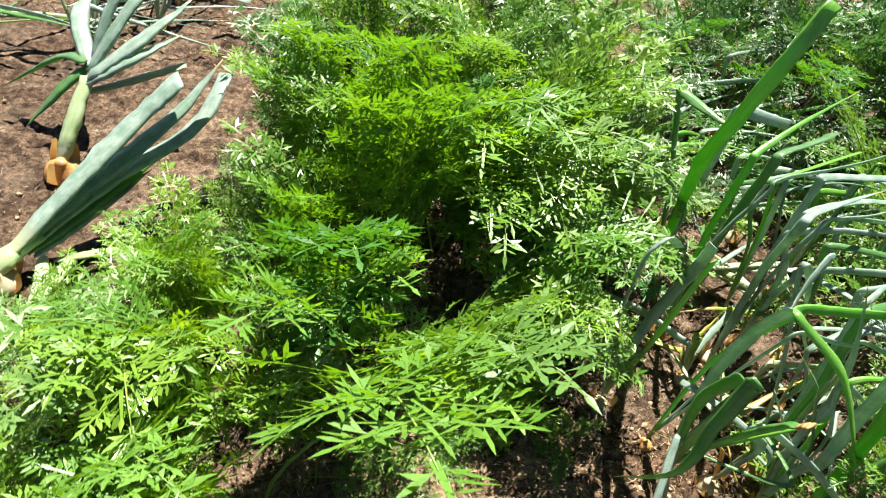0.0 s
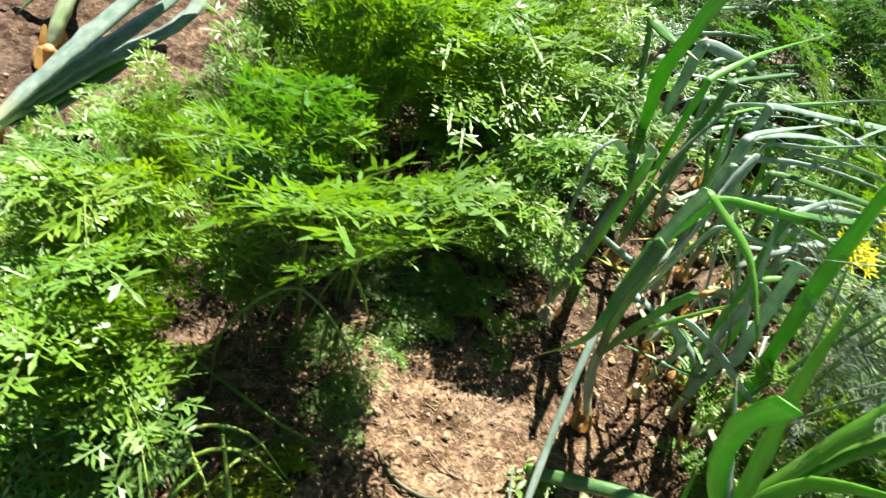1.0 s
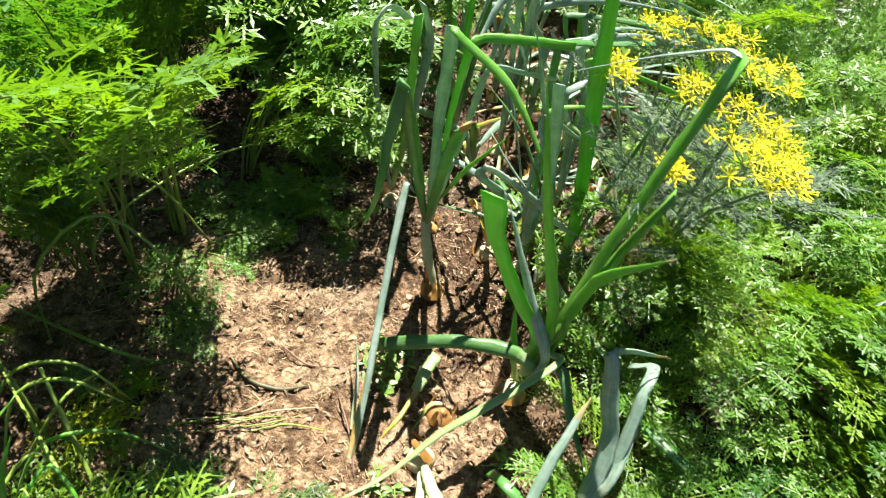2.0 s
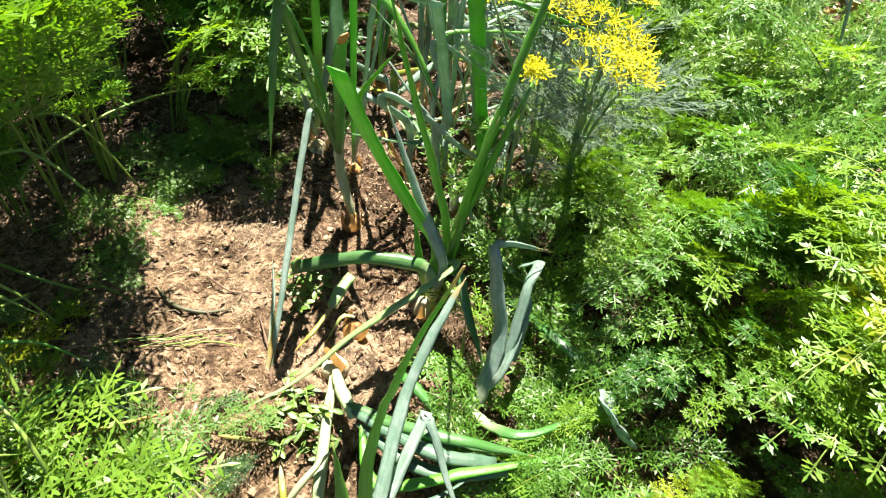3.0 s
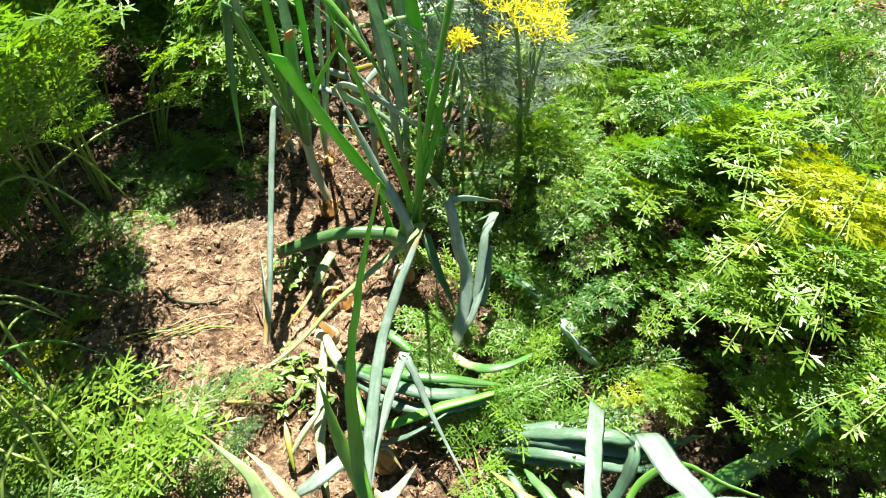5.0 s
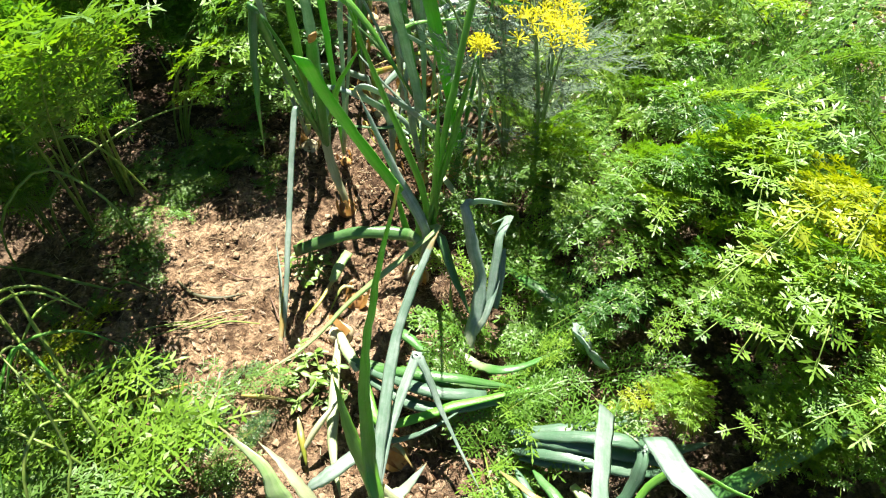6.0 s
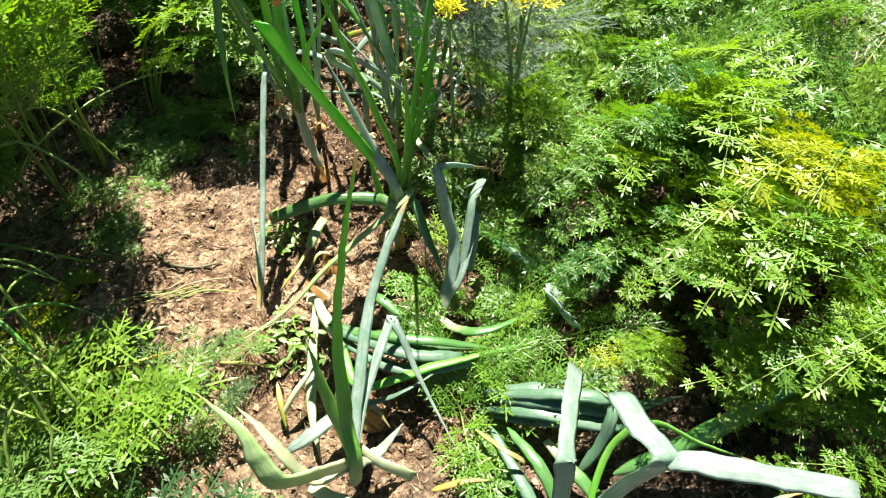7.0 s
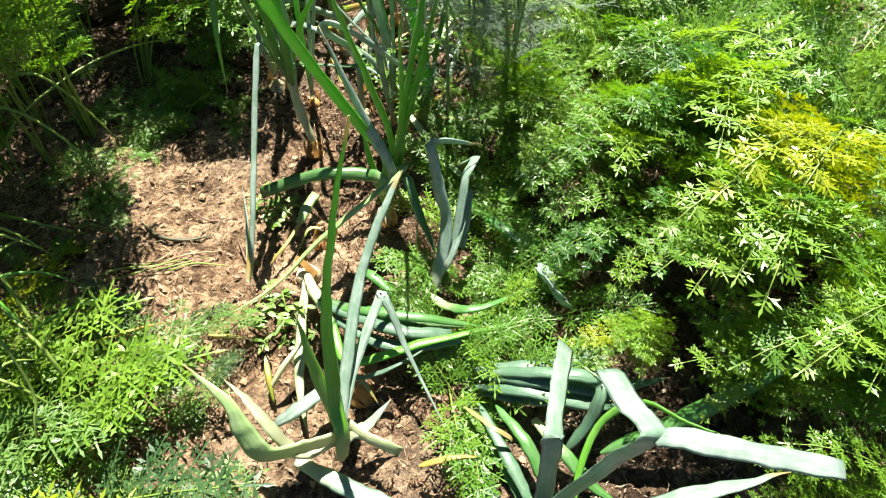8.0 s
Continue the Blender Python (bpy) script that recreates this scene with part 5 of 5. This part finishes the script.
# the western onion row, lying north-east
onion(-0.697, 0.978, "leaning onion with a long white neck and broad leaves", [
    (ONION_WHITE, 0.032, "cut", 0.80, (), ((-0.697, 0.978, 0.020), (-0.685, 1.017, 0.070), (-0.674, 1.093, 0.140))),
    (ONION_BLUE, 0.036, "point", 0.45, (), ((-0.675, 1.079, 0.130), (-0.602, 1.110, 0.170), (-0.526, 1.185, 0.200))),
    (ONION_BLUE, 0.040, "point", 0.45, (), ((-0.669, 1.083, 0.140), (-0.596, 1.140, 0.190), (-0.517, 1.245, 0.250))),
    (ONION_BLUE, 0.034, "cut", 0.45, (), ((-0.676, 1.103, 0.140), (-0.641, 1.152, 0.200), (-0.593, 1.219, 0.270))),
    (ONION_BLUE, 0.026, "cut", 0.50, (), ((-0.678, 1.128, 0.150), (-0.663, 1.171, 0.210), (-0.639, 1.216, 0.270))),
    (ONION, 0.030, "point", 0.50, (0.4,), ((-0.692, 1.124, 0.150), (-0.764, 1.167, 0.130), (-0.904, 1.152, 0.050))),
    (ONION, 0.036, "point", 0.45, (), ((-0.690, 1.140, 0.140), (-0.739, 1.106, 0.100), (-0.806, 1.060, 0.030))),
    (ONION_BLUE, 0.032, "point", 0.45, (), ((-0.690, 1.130, 0.140), (-0.754, 1.240, 0.180), (-0.767, 1.331, 0.200))),
    (ONION_PALE, 0.022, "cut", 0.50, (), ((-0.671, 1.066, 0.120), (-0.630, 1.111, 0.120), (-0.571, 1.155, 0.130), (-0.527, 1.184, 0.140))),
], (0.034, BULB_ORANGE, 20, 40), "western onion row", seed=701)
onion(-0.640, 0.690, "fallen onion with very broad blue-green leaves", [
    (ONION_WHITE, 0.034, "cut", 0.80, (), ((-0.648, 0.679, 0.020), (-0.631, 0.708, 0.040), (-0.600, 0.752, 0.065))),
    (ONION_BLUE, 0.040, "cut", 0.40, (), ((-0.624, 0.720, 0.050), (-0.559, 0.813, 0.120), (-0.488, 0.916, 0.190), (-0.431, 0.959, 0.240))),
    (ONION_BLUE, 0.034, "point", 0.45, (), ((-0.620, 0.727, 0.050), (-0.539, 0.839, 0.110), (-0.445, 0.945, 0.180), (-0.385, 1.023, 0.250))),
    (ONION_BLUE, 0.030, "cut", 0.50, (), ((-0.613, 0.728, 0.045), (-0.536, 0.859, 0.090), (-0.425, 0.965, 0.150), (-0.401, 1.067, 0.200))),
    (ONION, 0.030, "point", 0.50, (), ((-0.607, 0.728, 0.040), (-0.544, 0.846, 0.070), (-0.481, 0.976, 0.100), (-0.441, 1.010, 0.120))),
    (ONION_BLUE, 0.026, "point", 0.50, (), ((-0.604, 0.733, 0.030), (-0.557, 0.824, 0.050), (-0.493, 0.924, 0.080))),
    (ONION_WHITE, 0.020, "cut", 0.50, (), ((-0.604, 0.751, 0.020), (-0.567, 0.685, 0.030), (-0.560, 0.650, 0.020))),
    (ONION_WHITE, 0.022, "cut", 0.45, (), ((-0.555, 0.761, 0.020), (-0.553, 0.688, 0.030), (-0.563, 0.627, 0.020))),
    (ONION_PALE, 0.016, "point", 0.45, (), ((-0.58, 0.74, 0.02), (-0.52, 0.76, 0.03), (-0.44, 0.80, 0.03))),
], (0.03, BULB, 20, 40), "western onion row", seed=721)
for i in range(11):
    y = 1.42 + 0.085 * i
    wild_onion(-0.80 + rng.uniform(-0.14, 0.16), y, 340 + i, rng.uniform(20, 90), 7, rng.uniform(0.25, 0.6), 0.42, "western onion row", "leaning onion with long blue-green leaves and a white neck", (1, 1, 1, 3))
for i in range(7):
    wild_onion(-1.15 + rng.uniform(-0.14, 0.16), 1.2 + 0.16 * i, 380 + i, rng.uniform(0, 180), 6, rng.uniform(0.3, 0.8), 0.38, "western onion row", "leaning onion with long blue-green leaves and a white neck", (0, 1, 1, 3))
# the eastern onion row
for i, (x, y, way, rise, count) in enumerate([(1.3, 1.5, 30, 0.5, 6), (1.2, 1.7, 60, 0.5, 6), (1.4, 1.9, 20, 0.5, 6), (1.15, 0.66, 60, 1.0, 5), (1.22, 0.62, 70, 1.0, 6), (1.3, 0.8, 30, 0.6, 6), (1.27, 0.45, 20, 0.8, 6), (1.34, 0.25, 40, 0.8, 6), (1.3, 1.0, 60, 0.8, 6), (1.36, 1.2, 30, 0.7, 6), (1.28, 0.05, 60, 0.8, 6)]):
    wild_onion(x, y, 360 + i, way, count, rise, 0.36, "eastern onion row")

for i in range(14):
    wild_onion(rng.uniform(1.18, 1.5), rng.uniform(0.35, 1.1), 640 + i, rng.uniform(0, 360), 5, 0.25, 0.32, "eastern onion row", "withered pale onion lying on the soil", (3, 3, 4, 1))


# ---- dill ----
def umbel_data(rng, at, up, radius, rays=12):
    """A flat yellow flower head: rays, each with a small ball of florets."""
    stems, flowers = [], []
    side = up.orthogonal().normalized()
    other = up.cross(side)
    for i in range(rays):
        fv, ff = [], []
        a, q = i * 2.399963, math.sqrt((i + 0.5) / rays)
        out = side * math.cos(a) + other * math.sin(a)
        end = at + up * radius * (0.75 - 0.35 * q * q + rng.uniform(-0.15, 0.15)) + out * radius * q * rng.uniform(0.8, 1.25)
        stems.append(tube([at, at.lerp(end, 0.5) + up * radius * 0.06, end], [0.0006, 0.0005, 0.0004], 3))
        for j in range(13):
            b, w = j * 2.399963, math.sqrt((j + 0.5) / 13)
            c = end + (side * math.cos(b) + other * math.sin(b)) * 0.012 * w + up * (0.008 - 0.006 * w) + Vector([rng.uniform(-0.003, 0.003) for _ in range(3)])
            pv, pf, _ = tube([end, c], [0.0004, 0.0005], 3)
            ff += [tuple(q + len(fv) for q in p) for p in pf]
            fv += pv
            k = len(fv)
            r = rng.uniform(0.0007, 0.0016)
            for m in range(5):
                t = 2 * math.pi * m / 5 + b
                fv.append(c + (side * math.cos(t) + other * math.sin(t)) * r + up * rng.uniform(-0.0003, 0.0006))
            fv.append(c + up * 0.0012)
            fv.append(c - up * 0.0010)
            ff += [(k + m, k + (m + 1) % 5, k + 5) for m in range(5)] + [(k + (m + 1) % 5, k + m, k + 6) for m in range(5)]
        flowers.append((fv, ff))
    return joined(*stems), flowers


def thread_data(rng, path, count, reach):
    """Thread-like dill foliage round a stalk."""
    pieces = []
    for i in range(count):
        k = rng.randrange(2, len(path) - 1)
        p = path[k]
        a = rng.uniform(0, 6.283)
        d = Vector((math.cos(a), math.sin(a), rng.uniform(0.0, 0.8))).normalized()
        l = reach * rng.uniform(0.5, 1.2)
        pts = [p, p + d * l * 0.5 + Vector((0, 0, 0.008)), p + d * l - Vector((0, 0, 0.012))]
        pieces.append(tube(pts, [0.0007, 0.0005, 0.0003], 3))
        for j in range(16):
            u = 0.25 + 0.75 * j / 16
            q = p + d * l * u
            e = Vector((rng.uniform(-1, 1), rng.uniform(-1, 1), rng.uniform(-0.5, 1))).normalized() * 0.5 + d
            f = q + e * l * 0.16
            pieces.append(tube([q, f], [0.0005, 0.00025], 3))
            for _ in range(2):
                g = q.lerp(f, rng.uniform(0.4, 0.9))
                pieces.append(tube([g, g + Vector((rng.uniform(-1, 1), rng.uniform(-1, 1), rng.uniform(-0.6, 1))) * 0.009 + d * 0.006], [0.0004, 0.0002], 3))
    return joined(*pieces)


def dill_plant(x, y, seed, heads, label):
    rng = random.Random(seed)
    z = gz(x, y)
    off = Vector((x, y, z))
    plant = thing("dill_plant", x, y, z, label, "dill plant", "dill among the onions")
    for hx, hy, hz, r in heads:
        top = Vector((hx, hy, hz)) - off
        path = spline([Vector((0, 0, 0)), top * 0.35 + Vector((0, 0, top.z * 0.12)), top * 0.75 + Vector((0, 0, top.z * 0.06)), top], 10)
        v, f, u = tube(path, [0.0028 - 0.0016 * i / 9 for i in range(10)], 6)
        stalk = part("stalk", mesh("dill_stalk", v, f, DILL_STEM), plant)
        v, f, u = thread_data(rng, path, 15, 0.085)
        part("foliage", mesh("dill_foliage", v, f, DILL, False), stalk, "grey-green thread-like leaves")
        up = Vector((rng.uniform(-0.25, 0.25), rng.uniform(-0.45, 0.0), 1)).normalized()
        (v, f, u), flowers = umbel_data(rng, path[-1], up, r)
        head = part("flower_head", mesh("dill_rays", v, f, DILL_STEM, False), plant, "flat bright yellow flower head")
        for fv, ff in flowers:
            part("umbellet", mesh("dill_umbellet", fv, ff, DILL_FLOWER, False), head)
    return plant


dill_plant(0.60, 0.53, 501, [(0.491, 0.481, 0.340, 0.018), (0.559, 0.526, 0.350, 0.032), (0.616, 0.508, 0.350, 0.032), (0.561, 0.444, 0.340, 0.020)], "dill in bright yellow flower beside onions")
dill_plant(0.65, 0.51, 502, [(0.634, 0.443, 0.350, 0.033), (0.583, 0.378, 0.350, 0.032), (0.574, 0.328, 0.345, 0.028), (0.602, 0.315, 0.340, 0.024), (0.612, 0.361, 0.340, 0.024)], "tall dill in yellow flower with feathery foliage")
dill_plant(0.54, 0.46, 503, [(0.514, 0.343, 0.330, 0.010)], "young dill with one small yellow flower head")


# ---- small weeds, twigs and fallen bits ----
def weed_plant(x, y, seed, size=1.0, count=14, label="small weed with bright oval leaves"):
    """Thin branching stems with pairs of small fleshy oval leaves."""
    rng = random.Random(seed)
    z = gz(x, y)
    plant = thing("weed", x, y, z, label, "weed", "weeds on bare soil")
    for b in range(4):
        a = b * 1.6 + rng.uniform(-0.4, 0.4)
        top = Vector((math.cos(a) * 0.03, math.sin(a) * 0.03, rng.uniform(0.02, 0.05))) * size
        path = spline([Vector((0, 0, 0)), top * 0.5 + Vector((0, 0, 0.008 * size)), top], 6)
        v, f, u = tube(path, [0.0014 * size, 0.0013 * size, 0.0012 * size, 0.0011 * size, 0.001 * size, 0.0008 * size], 5)
        stem = part("stem", mesh("weed_stem", v, f, PETIOLE), plant)
        verts, faces = [], []
        for i in range(count // 2):
            p = path[rng.randrange(2, 6)]
            c = rng.uniform(0, 6.283)
            d = Vector((math.cos(c), math.sin(c), rng.uniform(-0.1, 0.6))).normalized()
            e = d.cross(Vector((0, 0, 1))).normalized()
            nor = e.cross(d)
            l, w = size * rng.uniform(0.011, 0.021), size * rng.uniform(0.0025, 0.0042)
            k = len(verts)
            row = [(0, 0.15), (0.3, 0.8), (0.6, 1.0), (0.85, 0.65), (1.0, 0.12)]
            for t, q in row:
                mid = p + d * l * t - nor * l * 0.15 * t * t
                verts += [mid - e * w * q + nor * w * 0.3 * q, mid, mid + e * w * q + nor * w * 0.3 * q]
            for t in range(4):
                o = k + 3 * t
                faces += [(o, o + 1, o + 4, o + 3), (o + 1, o + 2, o + 5, o + 4)]
        part("foliage", mesh("weed_foliage", verts, faces, WEED), stem)
    return plant


for i, (x, y, size) in enumerate([(0.262, 0.315, 0.9), (0.245, 0.345, 0.7), (0.275, 0.345, 0.7), (0.245, 0.135, 0.85), (0.272, 0.150, 0.9), (0.255, 0.18, 0.7), (0.285, 0.115, 0.7), (0.60, 0.0, 0.7), (0.40, 0.21, 0.6)]):
    weed_plant(x, y, 600 + i, size)


def strand(name, label, category, pts, r, mat, taper=0.5, sides=6, group=""):
    """A thin stalk, twig or dried leaf lying along the points."""
    path = spline(pts, 14)
    off = path[0].copy()
    v, f, u = tube([p - off for p in path], [r * (1 - taper * abs(2 * i / 13 - 1) ** 2) for i in range(14)], sides)
    ob = tagged(new(name, mesh(name, v, f, mat, True, u)), label, category, group)
    ob.location = off
    return ob


def laid(*xy, up=0.004):
    return [Vector((x, y, gz(x, y) + up)) for x, y in xy]


strand("dry_pod", "curved dark green dried pod on bare soil", "pod", laid((0.070, 0.355), (0.098, 0.318), (0.135, 0.305), (0.172, 0.315)), 0.0030, POD, 0.8)
strand("twig", "thin dark twig on bare soil", "twig", laid((0.130, 0.372), (0.165, 0.345), (0.205, 0.338)), 0.0015, TWIG)
strand("twig", "thin dark twig beside an onion stalk", "twig", laid((0.205, 0.30), (0.222, 0.24), (0.226, 0.20)), 0.0014, TWIG)
for i in range(9):
    x, y = 0.02 + 0.012 * i, 0.262 + rng.uniform(-0.012, 0.012)
    strand("grass_stalk", "dry greenish grass stalk lying on soil", "grass stalk", laid((x, y), (x + 0.035, y + 0.004), (x + 0.075, y + rng.uniform(-0.004, 0.02)), up=0.005), 0.0011, STRAW if i % 2 else PETIOLE, group="dry grass stalks")
strand("fallen_blade", "yellow-green narrow leaf lying on carrot tufts", "leaf", [(-0.045, 0.075, 0.05), (0.027, 0.112, 0.06), (0.097, 0.137, 0.05), (0.128, 0.162, 0.02)], 0.0024, ONION_YELLOW, 0.8)
for i, pts in enumerate([
    ((-0.07, 0.02, 0.02), (-0.05, 0.10, 0.12), (-0.03, 0.155, 0.15), (0.0, 0.13, 0.13), (0.03, 0.09, 0.08)), ((-0.10, 0.05, 0.02), (-0.085, 0.13, 0.10), (-0.06, 0.18, 0.12), (-0.03, 0.165, 0.10)),
    ((-0.06, 0.12, 0.02), (0.0, 0.15, 0.07), (0.06, 0.175, 0.07), (0.10, 0.19, 0.03)), ((-0.02, -0.02, 0.02), (-0.015, 0.03, 0.10), (0.0, 0.07, 0.12), (0.025, 0.085, 0.10)),
    ((-0.12, 0.10, 0.02), (-0.10, 0.17, 0.13), (-0.07, 0.22, 0.16)), ((-0.13, 0.20, 0.02), (-0.10, 0.24, 0.11), (-0.05, 0.25, 0.13), (0.0, 0.24, 0.10)),
    ((-0.11, 0.16, 0.02), (-0.07, 0.20, 0.09), (-0.01, 0.215, 0.09), (0.04, 0.21, 0.05)), ((-0.13, 0.15, 0.02), (-0.11, 0.19, 0.14), (-0.08, 0.21, 0.20)), ((-0.09, 0.12, 0.02), (-0.07, 0.15, 0.13), (-0.045, 0.165, 0.19)),
    ((-0.15, 0.22, 0.02), (-0.12, 0.27, 0.10), (-0.06, 0.285, 0.10), (-0.01, 0.27, 0.04))]):
    strand("wild_grass", "long yellow-green grass arching over carrot tufts", "grass", pts, 0.0021, PETIOLE if i % 2 else ONION_YOUNG, 0.85, group="wild grass")
strand("bent_stalk", "long bent green stalk over carrot tufts", "stalk", [(0.010, -0.013, 0.020), (0.022, 0.02, 0.08), (0.027, 0.042, 0.100), (0.017, 0.076, 0.160), (-0.02, 0.12, 0.19)], 0.0015, PETIOLE, 0.4)
strand("bent_stalk", "thin green stalk arching over soil", "stalk", [(-0.147, 0.38, 0.0), (-0.125, 0.39, 0.12), (-0.06, 0.43, 0.17), (0.0, 0.42, 0.12), (0.03, 0.40, 0.05)], 0.0022, PETIOLE, 0.4)
strand("bent_stalk", "pale yellow-green stalk standing in soil", "stalk", [(-0.03, 0.172, 0.0), (-0.052, 0.215, 0.05), (-0.075, 0.262, 0.13)], 0.0026, PETIOLE, 0.3)
strand("bent_stalk", "yellow-green stalk leaning over soil", "stalk", [(-0.10, 0.24, 0.0), (-0.11, 0.26, 0.08), (-0.135, 0.29, 0.12)], 0.0024, PETIOLE, 0.4)
for pts, mat, r in [
    ([(-0.135, 0.288, 0.100), (-0.046, 0.182, 0.130), (0.006, 0.120, 0.120), (0.033, 0.088, 0.100), (0.040, 0.068, 0.050), (0.041, 0.048, 0.010)], PETIOLE, 0.0022),
    ([(-0.083, 0.109, 0.100), (-0.028, 0.076, 0.100), (0.007, 0.060, 0.080), (0.039, 0.043, 0.010)], PETIOLE, 0.0018),
    ([(-0.200, 0.417, 0.020), (-0.102, 0.353, 0.060), (-0.042, 0.330, 0.050), (-0.002, 0.337, 0.012)], WEED, 0.0022),
    ([(-0.028, 0.329, 0.012), (0.019, 0.319, 0.050), (0.049, 0.324, 0.012)], WEED, 0.0016),
    ([(-0.121, 0.217, 0.010), (-0.069, 0.255, 0.080), (-0.047, 0.303, 0.060)], PETIOLE, 0.0018),
    ([(-0.134, 0.514, 0.0), (-0.10, 0.505, 0.13), (-0.033, 0.498, 0.170), (0.001, 0.503, 0.120), (0.021, 0.528, 0.012)], PETIOLE, 0.0020),
    ([(-0.10, 0.45, 0.0), (-0.086, 0.462, 0.100), (-0.006, 0.544, 0.125), (0.070, 0.608, 0.120), (0.138, 0.650, 0.100)], PETIOLE, 0.0018)]:
    strand("bent_stalk", "long yellow-green stalk arching over the soil", "stalk", pts, r, mat, 0.4, group="bent stalks")
for i, (pts, mat, w) in enumerate([
    (((0.229, 0.118, 0.020), (0.203, 0.115, 0.040), (0.183, 0.117, 0.045)), ONION_YELLOW, 0.0032), (((0.244, 0.039, 0.015), (0.269, 0.061, 0.040), (0.298, 0.088, 0.050)), ONION_PALE, 0.0042),
    (((0.245, 0.09, 0.02), (0.25, 0.06, 0.03), (0.253, 0.03, 0.015)), ONION_YELLOW, 0.004), (((0.20, -0.02, 0.01), (0.205, -0.05, 0.04), (0.195, -0.08, 0.02)), ONION_YOUNG, 0.003)]):
    strand("withered_leaf", "withered yellow-green onion leaf on dry soil", "leaf", pts, w, mat, 0.8, group="withered leaves")
